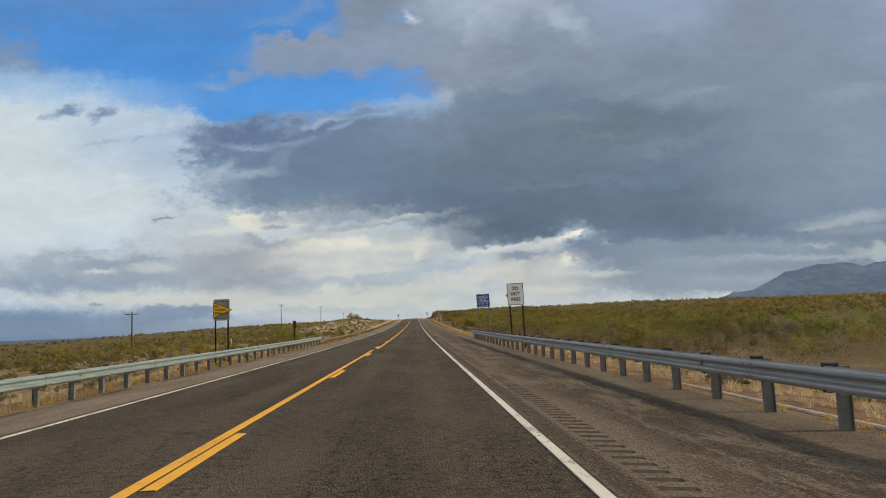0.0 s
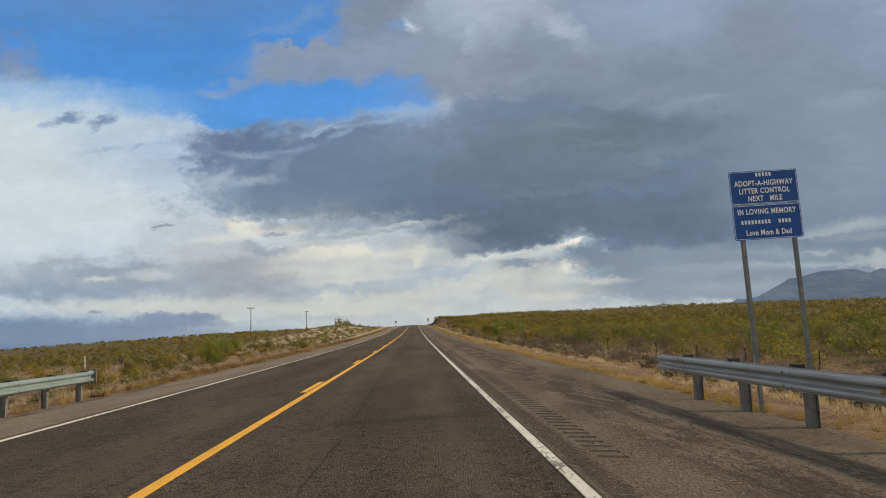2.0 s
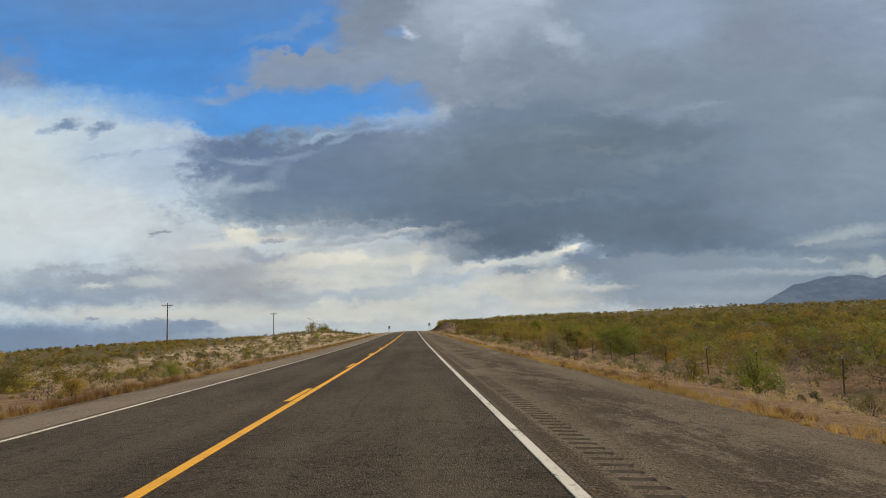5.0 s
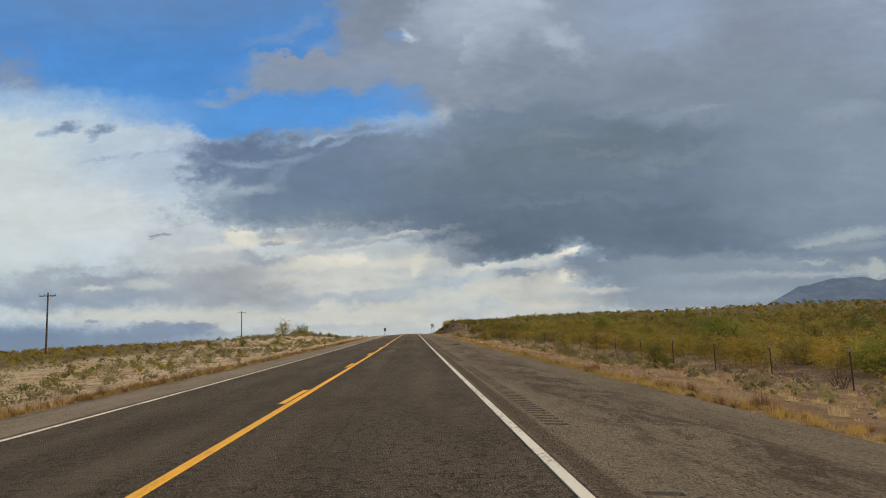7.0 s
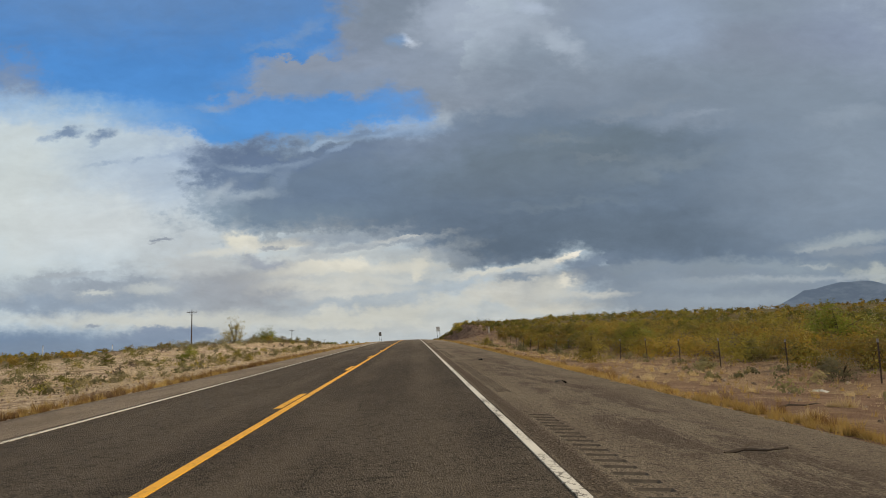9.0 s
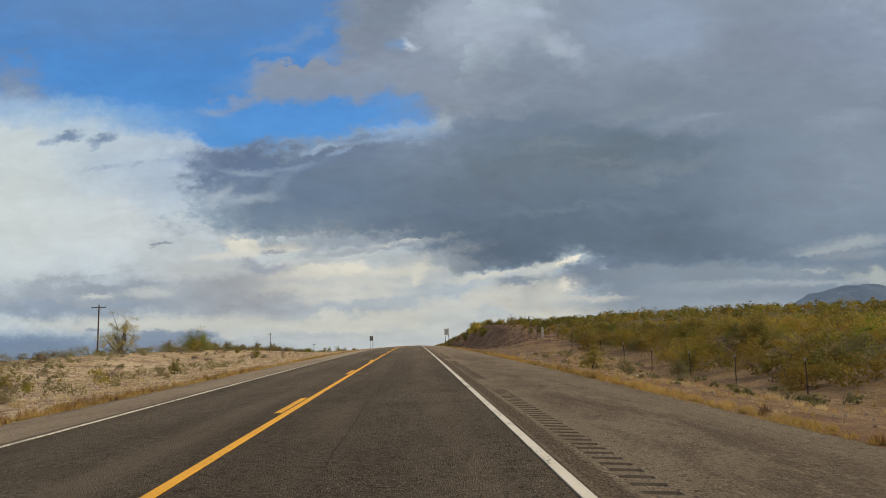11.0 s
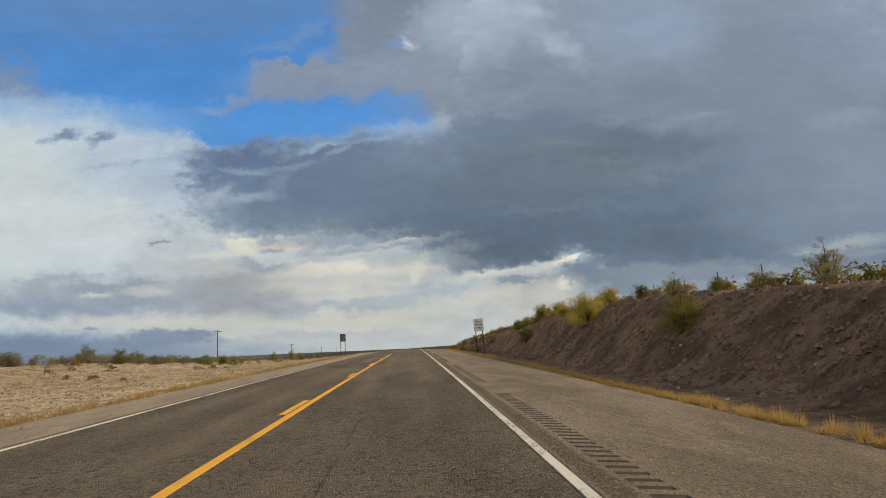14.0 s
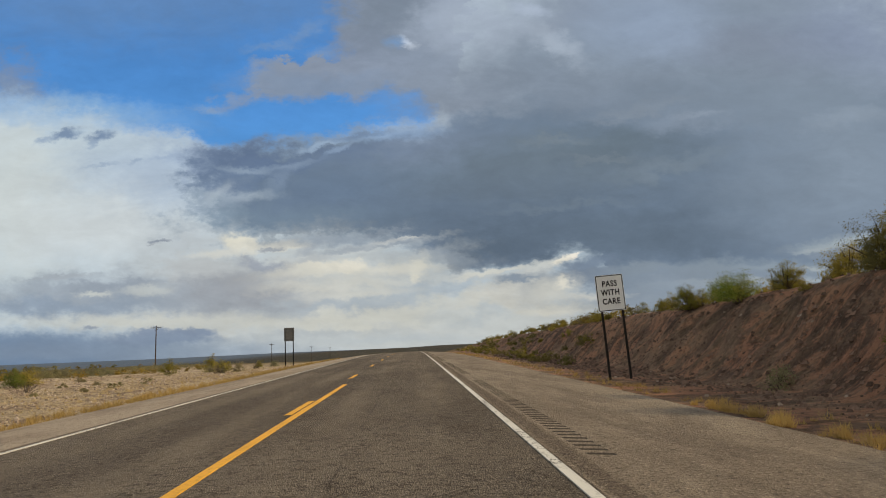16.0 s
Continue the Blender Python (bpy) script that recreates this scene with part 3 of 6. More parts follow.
# asphalt: aggregate grain, tar seams, patches, worn wheel paths, dust
def make_asphalt():
    m = Mat("asphalt", 0.9, 0, 0.08)
    grain = m.cells(55.0)
    speck = m.noise(36, 4, 0.75)
    patch = m.noise(0.35, 5, 0.6, (1.0, 0.25, 1))
    blotch = m.noise(1.4, 5, 0.65, (1, 0.5, 1))
    base = m.mix(m.range(patch, 0.35, 0.65), (0.064, 0.053, 0.044), (0.098, 0.082, 0.067))
    base = m.mix(m.math("MULTIPLY", m.range(blotch, 0.45, 0.75), 0.5), base, (0.044, 0.034, 0.026))
    clot = m.noise(8.5, 6, 0.78)
    base = m.mix(m.math("MULTIPLY", m.range(clot, 0.50, 0.40), 0.7), base, (0.026, 0.021, 0.017))
    base = m.mix(m.math("MULTIPLY", m.range(speck, 0.55, 0.68), 0.6), base, (0.25, 0.215, 0.180))
    base = m.mix(m.math("MULTIPLY", m.range(speck, 0.47, 0.35), 0.85), base, (0.012, 0.011, 0.010))
    # paler, polished wheel paths
    x = m.axis(0)
    paths = None
    for c in (-1.45, 0.2, -4.9, -3.2):
        d = m.math("ABSOLUTE", m.math("SUBTRACT", x, c), 0)
        p = m.range(d, 0.55, 0.1)
        paths = p if paths is None else m.math("MAXIMUM", paths, p)
    base = m.mix(m.math("MULTIPLY", m.math("MULTIPLY", paths, m.range(m.noise(0.8, 4, 0.6, (1, 0.15, 1)), 0.35, 0.7)), 0.5), base, (0.128, 0.106, 0.084))
    # long wandering seam between the passes of the paver, and fine cracks
    wob = m.math("MULTIPLY", m.math("SUBTRACT", m.noise(0.6, 4, 0.6), 0.5), 0.25)
    d = m.math("ABSOLUTE", m.math("SUBTRACT", m.math("ADD", x, wob), -1.0), 0)
    seam = m.math("MULTIPLY", m.range(d, 0.022, 0.006), m.range(m.noise(0.5, 3, 0.5), 0.42, 0.55))
    crack = m.cells(0.45, (1.0, 0.45, 1), "DISTANCE_TO_EDGE")
    crk = m.math("MULTIPLY", m.range(crack.outputs["Distance"], 0.008, 0.001), m.range(m.noise(0.25, 3, 0.5), 0.60, 0.70))
    base = m.mix(m.math("MULTIPLY", m.math("MAXIMUM", seam, crk), 0.4), base, (0.012, 0.011, 0.010))
    # alligator cracks along the outer wheel path
    gator = m.cells(6.5, (1.0, 0.75, 1), "DISTANCE_TO_EDGE")
    tired = m.math("MULTIPLY", m.range(m.math("ABSOLUTE", m.math("SUBTRACT", x, 0.55), 0), 0.75, 0.3), m.range(m.noise(0.22, 3, 0.5), 0.47, 0.56))
    base = m.mix(m.math("MULTIPLY", m.math("MULTIPLY", m.range(gator.outputs["Distance"], 0.07, 0.01), tired), 0.42), base, (0.010, 0.009, 0.009))
    # sunlight near the crest is painted in: the colour brightens along the road
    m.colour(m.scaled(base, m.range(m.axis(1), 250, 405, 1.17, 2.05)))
    m.bump(m.math("ADD", grain.outputs["Distance"], speck), 1.0, 0.020)
    return m.m


def make_shoulder():
    m = Mat("chip_seal_shoulder", 0.95, 0, 0.06)
    speck = m.noise(20, 5, 0.80)
    grain = m.cells(30.0)
    sweep = m.noise(0.55, 6, 0.68, (1, 0.3, 1), 0.6)
    worn = m.noise(1.5, 9, 0.84, (1, 0.28, 1), 0.4)
    grit = m.noise(11, 5, 0.75)
    x = m.axis(0)
    base = m.mix(m.range(sweep, 0.4, 0.62), (0.188, 0.158, 0.127), (0.135, 0.110, 0.089))
    # the far shoulder is greyer and cleaner
    base = m.mix(m.math("MULTIPLY", m.range(x, -5, -6), 0.7), base, m.mix(m.range(sweep, 0.4, 0.62), (0.32, 0.265, 0.215), (0.25, 0.203, 0.163)))
    # stripped strip with dark binder showing, in torn patches
    outer = m.math("MAXIMUM", m.range(m.math("ABSOLUTE", m.math("SUBTRACT", x, 3.2), 0), 1.25, 0.5),
                   m.range(m.math("ABSOLUTE", m.math("SUBTRACT", x, -8.6), 0), 0.5, 0.1))
    more = m.range(m.axis(1), 110, 240, 0.015, 0.0)
    torn = m.math("MULTIPLY", m.range(m.math("ADD", m.math("ADD", m.math("MULTIPLY", worn, 0.72), m.math("MULTIPLY", grit, 0.28)), more), 0.488, 0.525), m.math("MULTIPLY", outer, m.range(m.axis(1), 180, 380, 0.85, 0.35)))
    base = m.mix(torn, base, (0.068, 0.052, 0.046))
    # darker oil strip just outside the edge lines
    rim = m.math("MAXIMUM", m.range(m.math("ABSOLUTE", m.math("SUBTRACT", x, 1.38), 0), 0.18, 0.07),
                 m.range(m.math("ABSOLUTE", m.math("SUBTRACT", x, -6.05), 0), 0.16, 0.06))
    base = m.mix(m.math("MULTIPLY", rim, 0.75), base, (0.072, 0.056, 0.046))
    base = m.mix(m.math("MULTIPLY", m.range(speck, 0.53, 0.68), 0.65), base, (0.33, 0.280, 0.230))
    base = m.mix(m.math("MULTIPLY", m.range(speck, 0.46, 0.32), 0.8), base, (0.04, 0.034, 0.030))
    base = m.mix(m.math("MULTIPLY", m.range(grit, 0.46, 0.36), 0.75), base, (0.050, 0.041, 0.035))
    # shoulder colour raised along the road to carry the crest's sunlight
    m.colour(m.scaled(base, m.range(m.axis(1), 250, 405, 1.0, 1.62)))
    m.bump(m.math("ADD", m.math("ADD", grain.outputs["Distance"], grit), m.math("ADD", speck, worn)), 1.0, 0.030)
    return m.m


def make_line(name, rgb, worn_rgb, chip):
    m = Mat(name, 0.7, 0, 0.35)
    speck = m.noise(26, 5, 0.75)
    wear = m.noise(2.2, 6, 0.75, (1, 0.35, 1))
    base = m.mix(m.math("MULTIPLY", m.range(wear, 0.40, 0.62), 0.35), rgb, tuple(c * 0.75 for c in rgb))
    gone = m.range(m.math("ADD", m.math("MULTIPLY", wear, 0.7), m.math("MULTIPLY", speck, 0.45)), 0.635, 0.69)
    split_ = m.cells(9.0, (1.0, 0.5, 1), "DISTANCE_TO_EDGE")
    chips = m.math("MULTIPLY", m.range(m.math("ADD", split_.outputs["Distance"], m.math("MULTIPLY", m.math("SUBTRACT", m.noise(17, 4, 0.7), 0.5), 0.7)), 0.07, 0.01), m.range(m.noise(0.35, 4, 0.65), 0.47, 0.58))
    gone = m.math("MAXIMUM", gone, m.math("MULTIPLY", chips, m.range(speck, 0.35, 0.5)))
    m.colour(m.mix(m.math("MULTIPLY", gone, chip), base, worn_rgb))
    m.bump(speck, 0.4, 0.006)
    return m.m


def make_ground():
    m = Mat("desert_ground", 0.95, 0, 0.1)
    x, y = m.axis(0), m.axis(1)
    big = m.noise(0.05, 5, 0.6)
    mid = m.noise(0.45, 6, 0.68)
    fine = m.noise(6.0, 6, 0.75)
    stones = m.cells(9.0)
    rubble = m.noise(2.4, 7, 0.8)
    soil = m.mix(m.range(mid, 0.36, 0.64), (0.205, 0.125, 0.090), (0.33, 0.222, 0.158))
    # red-brown clay on the cut to the right, pale caliche gravel in the ditch to the left
    side = m.range(x, 3, 6)
    clay = m.mix(m.range(mid, 0.36, 0.64), (0.125, 0.083, 0.064), (0.29, 0.190, 0.142))
    clay = m.mix(m.math("MULTIPLY", m.range(m.math("ADD", m.noise(0.55, 7, 0.75, (0.7, 1, 0.8), 0.8), m.range(y, 398, 425, -0.06, 0.03)), 0.49, 0.60), 0.8), clay, (0.46, 0.235, 0.150))
    clay = m.mix(m.math("MULTIPLY", m.range(m.noise(0.9, 7, 0.78, (0.7, 1, 0.8), 0.6), 0.50, 0.40), 0.75), clay, (0.070, 0.050, 0.041))
    soil = m.mix(m.math("MULTIPLY", side, m.range(y, 318, 350)), soil, clay)
    pale = m.mix(m.range(m.math("ADD", m.math("MULTIPLY", mid, 0.5), m.math("MULTIPLY", rubble, 0.5)), 0.43, 0.57), (0.27, 0.195, 0.145), (0.80, 0.665, 0.52))
    soil = m.mix(m.math("MULTIPLY", m.math("MULTIPLY", m.range(x, -8, -10), m.range(x, -46, -34)), m.math("MULTIPLY", m.range(y, 165, 230), m.range(y, 620, 520))), soil, pale)
    # dry grass litter, thicker away from the road; scrub colours the far plain
    away = m.math("MAXIMUM", m.math("MAXIMUM", m.range(x, 13, 22), m.range(x, -34, -46)), m.range(y, 500, 600))
    straw = m.mix(m.range(fine, 0.35, 0.65), (0.20, 0.145, 0.070), (0.46, 0.35, 0.185))
    scrub = m.mix(m.range(fine, 0.35, 0.65), (0.080, 0.066, 0.030), (0.180, 0.140, 0.060))
    scrub = m.mix(m.math("MULTIPLY", m.range(m.noise(0.09, 6, 0.7), 0.45, 0.58), 0.75), scrub, (0.085, 0.092, 0.034))
    scrub = m.mix(m.math("MULTIPLY", m.range(m.noise(0.07, 6, 0.7, (0.8, 1.3, 1)), 0.50, 0.62), 0.7), scrub, (0.125, 0.085, 0.055))
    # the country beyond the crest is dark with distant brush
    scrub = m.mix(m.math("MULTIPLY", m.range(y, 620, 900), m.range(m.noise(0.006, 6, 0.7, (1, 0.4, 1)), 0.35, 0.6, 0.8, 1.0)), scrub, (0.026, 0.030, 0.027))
    # distance haze painted as blue into the plain far to the left
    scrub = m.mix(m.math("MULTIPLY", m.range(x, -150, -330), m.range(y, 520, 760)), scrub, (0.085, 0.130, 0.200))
    near = m.math("MULTIPLY", m.range(m.math("ADD", m.math("MULTIPLY", big, 0.4), m.math("MULTIPLY", mid, 0.6)), 0.42, 0.58), m.math("MAXIMUM", m.range(y, 352, 335, 0.18, 0.38), m.range(x, -8, -10, 0.0, 0.6)))
    base = m.mix(near, soil, straw)
    cover = m.math("MULTIPLY", m.range(m.math("ADD", m.math("MULTIPLY", big, 0.5), m.math("MULTIPLY", mid, 0.5)), 0.30, 0.44), m.math("MULTIPLY", away, 0.95))
    base = m.mix(cover, base, scrub)
    base = m.mix(m.math("MULTIPLY", m.range(stones.outputs["Distance"], 0.28, 0.08), 0.4), base, (0.42, 0.33, 0.26))
    base = m.mix(m.math("MULTIPLY", m.range(fine, 0.48, 0.32), 0.5), base, (0.055, 0.038, 0.027))
    base = m.mix(m.math("MULTIPLY", m.range(rubble, 0.50, 0.36), 0.28), base, (0.075, 0.050, 0.036))
    m.colour(base)
    m.bump(m.math("ADD", m.math("MULTIPLY", mid, 2.0), m.math("ADD", fine, rubble)), 1.0, 0.16)
    return m.m


def make_leaf(name, dark, light, tip, fade=0.75):
    m = Mat(name, 0.7, 0, 0.2)
    # bushes differ from one to the next more than the leaves of one bush do
    bush = m.n("ShaderNodeSeparateColor")
    m.t.links.new(m.cells(0.42, (1, 1, 0.0)).outputs["Color"], bush.inputs[0])
    a = m.mix(m.math("ADD", m.math("MULTIPLY", m.island(), 0.18), m.math("MULTIPLY", bush.outputs[0], 0.62)), dark, light)
    a = m.mix(m.math("MULTIPLY", m.per_object(), 0.45), a, tip)
    a = m.mix(m.math("MULTIPLY", m.range(bush.outputs[1], 0.60, 0.72), 0.65), a, tip)
    a = m.mix(m.math("MULTIPLY", m.range(bush.outputs[2], 0.74, 0.80), fade), a, tuple(c * 0.45 + g * 0.55 for c, g in zip(dark, (0.15, 0.12, 0.095))))
    a = m.mix(m.math("MULTIPLY", m.range(m.noise(0.045, 4, 0.6), 0.46, 0.60), 0.6), a, dark)
    a = m.mix(m.math("MULTIPLY", m.range(m.noise(0.06, 4, 0.6, (1.4, 0.7, 0.3)), 0.52, 0.64), 0.6), a, tip)
    m.colour(a)
    tr = m.n("ShaderNodeBsdfTranslucent")
    m.t.links.new(a, tr.inputs[0])
    mixer = m.n("ShaderNodeMixShader")
    mixer.inputs[0].default_value = 0.45
    m.t.links.new(m.b.outputs[0], mixer.inputs[1])
    m.t.links.new(tr.outputs[0], mixer.inputs[2])
    m.t.links.new(mixer.outputs[0], m.t.nodes["Material Output"].inputs[0])
    return m.m


def make_steel(name, rgb, rough, metal):
    m = Mat(name, rough, metal, 0.5)
    streaks = m.noise(3.0, 6, 0.7, (1, 0.3, 4))
    spangle = m.noise(30, 3, 0.6)
    base = m.mix(m.range(streaks, 0.35, 0.68), tuple(c * 0.72 for c in rgb), rgb)
    base = m.mix(m.math("MULTIPLY", m.range(streaks, 0.62, 0.75), 0.4), base, (0.17, 0.11, 0.075))
    m.colour(base)
    m.bump(spangle, 0.12, 0.004)
    return m.m


ASPHALT, CHIP, GROUND = make_asphalt(), make_shoulder(), make_ground()
# groove colour takes in both the shade and the dirt of the cuts
GROOVE = plain("milled_groove", (0.062, 0.049, 0.040), 0.95, 0, 0.35, 9.0)
WHITE_LINE = make_line("white_line_paint", (0.62, 0.60, 0.56), (0.07, 0.062, 0.055), 0.92)
YELLOW_LINE = make_line("yellow_line_paint", (0.78, 0.40, 0.030), (0.12, 0.09, 0.05), 0.3)
STEEL = make_steel("galvanised_steel", (0.36, 0.375, 0.385), 0.48, 0.5)
# same galvanised steel, coloured brighter for the light on the left rail
STEEL_LIT = make_steel("lit_galvanised_steel", (0.31, 0.40, 0.43), 0.5, 0.35)
POST_STEEL = make_steel("weathered_post_steel", (0.22, 0.22, 0.215), 0.65, 0.4)
FENCE_RUST = make_steel("rusted_fence_steel", (0.085, 0.060, 0.048), 0.85, 0.2)
RUST = make_steel("dark_rusted_steel", (0.050, 0.042, 0.038), 0.75, 0.3)
BLOCK = plain("dark_block_rubber", (0.030, 0.030, 0.032), 0.8)
SIGN_WHITE = plain("white_sheeting", (0.84, 0.84, 0.81), 0.45, 0, 0.08, 2.0)
SIGN_BLACK = plain("black_ink", (0.008, 0.008, 0.009), 0.6, 0, 0.1, 6.0, 0.2)
SIGN_BLUE = plain("blue_sheeting", (0.006, 0.075, 0.30), 0.45, 0, 0.12, 2.0)
SIGN_YELLOW = plain("yellow_sheeting", (0.80, 0.47, 0.025), 0.45, 0, 0.1, 2.0)
SIGN_BACK = plain("bare_aluminium", (0.30, 0.29, 0.27), 0.55, 0.4, 0.18, 3.0)
WOOD = plain("weathered_pole_wood", (0.085, 0.060, 0.045), 0.9, 0, 0.35, 2.0)
SIGN_BACK_DARK = plain("weathered_aluminium", (0.17, 0.165, 0.155), 0.6, 0.3, 0.2, 3.0)
SCUFF = plain("scraped_stone_dust", (0.34, 0.31, 0.27), 0.9, 0, 0.4, 9.0)
CERAMIC = plain("insulator_porcelain", (0.25, 0.24, 0.24), 0.35)
CONCRETE = plain("pale_concrete", (0.50, 0.46, 0.40), 0.9, 0, 0.25, 5.0)
KERB = plain("dusty_kerb", (0.36, 0.31, 0.26), 0.9, 0, 0.3, 4.0)
REFLECT = plain("reflector_amber", (0.30, 0.17, 0.04), 0.3)
WIRE = plain("barbed_wire_steel", (0.14, 0.12, 0.11), 0.6, 0.6)
STONE = Mat("loose_stone", 0.92, 0, 0.2)
STONE.colour(STONE.mix(STONE.island(), (0.16, 0.11, 0.08), (0.44, 0.35, 0.28))).bump(STONE.noise(25, 4), 0.5, 0.01)
STONE = STONE.m
STONE_PALE = Mat("pale_caliche_stone", 0.92, 0, 0.2)
STONE_PALE.colour(STONE_PALE.mix(STONE_PALE.island(), (0.24, 0.175, 0.140), (0.66, 0.55, 0.45))).bump(STONE_PALE.noise(25, 4), 0.5, 0.01)
STONE_PALE = STONE_PALE.m
CLOD = Mat("clay_clod", 0.95, 0, 0.15)
CLOD.colour(CLOD.mix(CLOD.island(), (0.085, 0.056, 0.043), (0.25, 0.165, 0.125))).bump(CLOD.noise(18, 5), 0.6, 0.02)
CLOD = CLOD.m
LEAF_GREEN = make_leaf("creosote_leaf", (0.080, 0.086, 0.018), (0.30, 0.280, 0.055), (0.38, 0.300, 0.062), 0.55)
# olive foliage, its colour also darkened for cloud shade over the plain
LEAF_OLIVE = make_leaf("olive_scrub_leaf", (0.085, 0.086, 0.028), (0.25, 0.230, 0.066), (0.31, 0.240, 0.080), 0.8)
LEAF_BRIGHT = make_leaf("mesquite_leaf", (0.085, 0.125, 0.020), (0.25, 0.31, 0.050), (0.30, 0.29, 0.05), 0.3)
LEAF_GOLD = make_leaf("turning_leaf", (0.125, 0.092, 0.022), (0.37, 0.275, 0.052), (0.42, 0.285, 0.058), 0.5)
LEAF_GREY = make_leaf("sage_leaf", (0.15, 0.150, 0.072), (0.35, 0.325, 0.165), (0.30, 0.245, 0.13))
LEAF_DRY = make_leaf("dry_twig_leaf", (0.105, 0.080, 0.064), (0.25, 0.20, 0.150), (0.18, 0.138, 0.115))
# sun shining through the bank's bushes is put into this bright leaf colour
LEAF_YELLOW = make_leaf("yellow_green_leaf", (0.15, 0.135, 0.026), (0.54, 0.47, 0.095), (0.58, 0.46, 0.095), 0.25)
LEAF_PALE = make_leaf("pale_sparse_leaf", (0.22, 0.19, 0.085), (0.50, 0.44, 0.21), (0.44, 0.40, 0.18), 0.3)
GRASS_GOLD = make_leaf("golden_grass", (0.31, 0.21, 0.070), (0.66, 0.49, 0.20), (0.50, 0.34, 0.12), 0.3)
GRASS_STRAW = make_leaf("straw_grass", (0.46, 0.35, 0.20), (0.82, 0.69, 0.45), (0.62, 0.49, 0.29), 0.3)
GRASS_RUST = make_leaf("russet_grass", (0.16, 0.085, 0.038), (0.34, 0.21, 0.09), (0.27, 0.17, 0.07))
BARK = plain("shrub_bark", (0.075, 0.055, 0.042), 0.95, 0, 0.3)

# ================= mesh helpers =================
def mesh_of(name, verts, faces, material, smooth=False):
    me = bpy.data.meshes.new(name)
    me.from_pydata(np.asarray(verts, float).tolist(), [], faces)
    me.materials.append(material)
    if smooth:
        me.polygons.foreach_set("use_smooth", [True] * len(me.polygons))
    me.update()
    return me


def part(name, bm, material, parent=None, label=""):
    me = bpy.data.meshes.new(name)
    bm.to_mesh(me)
    bm.free()
    me.materials.append(material)
    ob = new(name, me)
    if parent:
        ob.parent = parent
    if label:
        ob["label"] = label
    return ob


def piece(name, me, parent, m=None, label=""):
    ob = new(name, me)
    ob.parent = parent
    if m is not None:
        ob.matrix_basis = m
    if label:
        ob["label"] = label
    return ob


def thing(name, m, label, category, group=""):
    ob = new(name)
    ob.empty_display_size = 0.2
    ob.matrix_basis = m
    return tagged(ob, label, category, group)


def box(bm, x0, x1, y0, y1, z0, z1, bevel=0.0):
    vs = [bm.verts.new((x, y, z)) for z in (z0, z1) for y in (y0, y1) for x in (x0, x1)]
    fs = [bm.faces.new([vs[i] for i in q]) for q in ((0, 2, 3, 1), (4, 5, 7, 6), (0, 1, 5, 4), (2, 6, 7, 3), (0, 4, 6, 2), (1, 3, 7, 5))]
    if bevel:
        bmesh.ops.bevel(bm, geom=list({e for f in fs for e in f.edges}), offset=bevel, segments=1, affect="EDGES", profile=0.5)
    return bm


def tube(bm, a, b, r0, r1, sides=8, cap=True):
    a, b = Vector(a), Vector(b)
    q = (b - a).to_track_quat("Z", "Y")
    rings = []
    for p, r in ((a, r0), (b, r1)):
        rings.append([bm.verts.new(p + q @ Vector((math.cos(k * math.tau / sides) * r, math.sin(k * math.tau / sides) * r, 0))) for k in range(sides)])
    for k in range(sides):
        bm.faces.new((rings[0][k], rings[0][(k + 1) % sides], rings[1][(k + 1) % sides], rings[1][k]))
    if cap:
        bm.faces.new(rings[0][::-1])
        bm.faces.new(rings[1])
    return bm


def text_mesh(body, size, material, wide=1.0, bold=0.0):
    c = bpy.data.curves.new("lettering", "FONT")
    c.body, c.size, c.align_x, c.align_y = body, size, "CENTER", "CENTER"
    c.extrude, c.offset, c.space_character = 0.0015, bold, 1.12
    o = bpy.data.objects.new("lettering", c)
    scene.collection.objects.link(o)
    bpy.context.view_layer.update()
    me = bpy.data.meshes.new_from_object(o.evaluated_get(bpy.context.evaluated_depsgraph_get()))
    bpy.data.objects.remove(o)
    me.transform(Matrix.Rotation(math.pi / 2, 4, "X") @ Matrix.Diagonal((wide, 1, 1, 1)))
    me.materials.clear()
    me.materials.append(material)
    return me


rng = np.random.default_rng(7)


# ================= ground =================
def lumps(x, y, size, seed=0.0):
    x, y = np.asarray(x, float) / size, np.asarray(y, float) / size
    return (np.sin(x * 1.7 + seed) * np.cos(y * 1.3 - seed * 2) + 0.6 * np.sin(x * 3.1 - y * 2.3 + seed) + 0.4 * np.cos(x * 5.3 + y * 4.7 + seed * 3)) / 2


def grain(x, y, size, seed=0):
    """Even random relief, from a lattice of random heights."""
    x, y = np.asarray(x, float) / size, np.asarray(y, float) / size
    xi, yi = np.floor(x), np.floor(y)
    fx, fy = ramp(0, 1, x - xi), ramp(0, 1, y - yi)
    h = lambda a, b: np.modf(np.abs(np.sin(a * 127.1 + b * 311.7 + seed * 74.7)) * 43758.5453)[0]
    return (h(xi, yi) * (1 - fx) + h(xi + 1, yi) * fx) * (1 - fy) + (h(xi, yi + 1) * (1 - fx) + h(xi + 1, yi + 1) * fx) * fy - 0.5


def hump(a, b, c, d, y):
    return ramp(a, b, y) * (1 - ramp(c, d, y))


# heights beside the road, above its centre line, at stations along it
FENCE_Y = [-100, 40, 100, 125, 170, 225, 255, 285, 305, 318, 323, 328, 333, 343, 350, 356, 366, 392, 406, 418, 430, 443, 470, 520, 600]
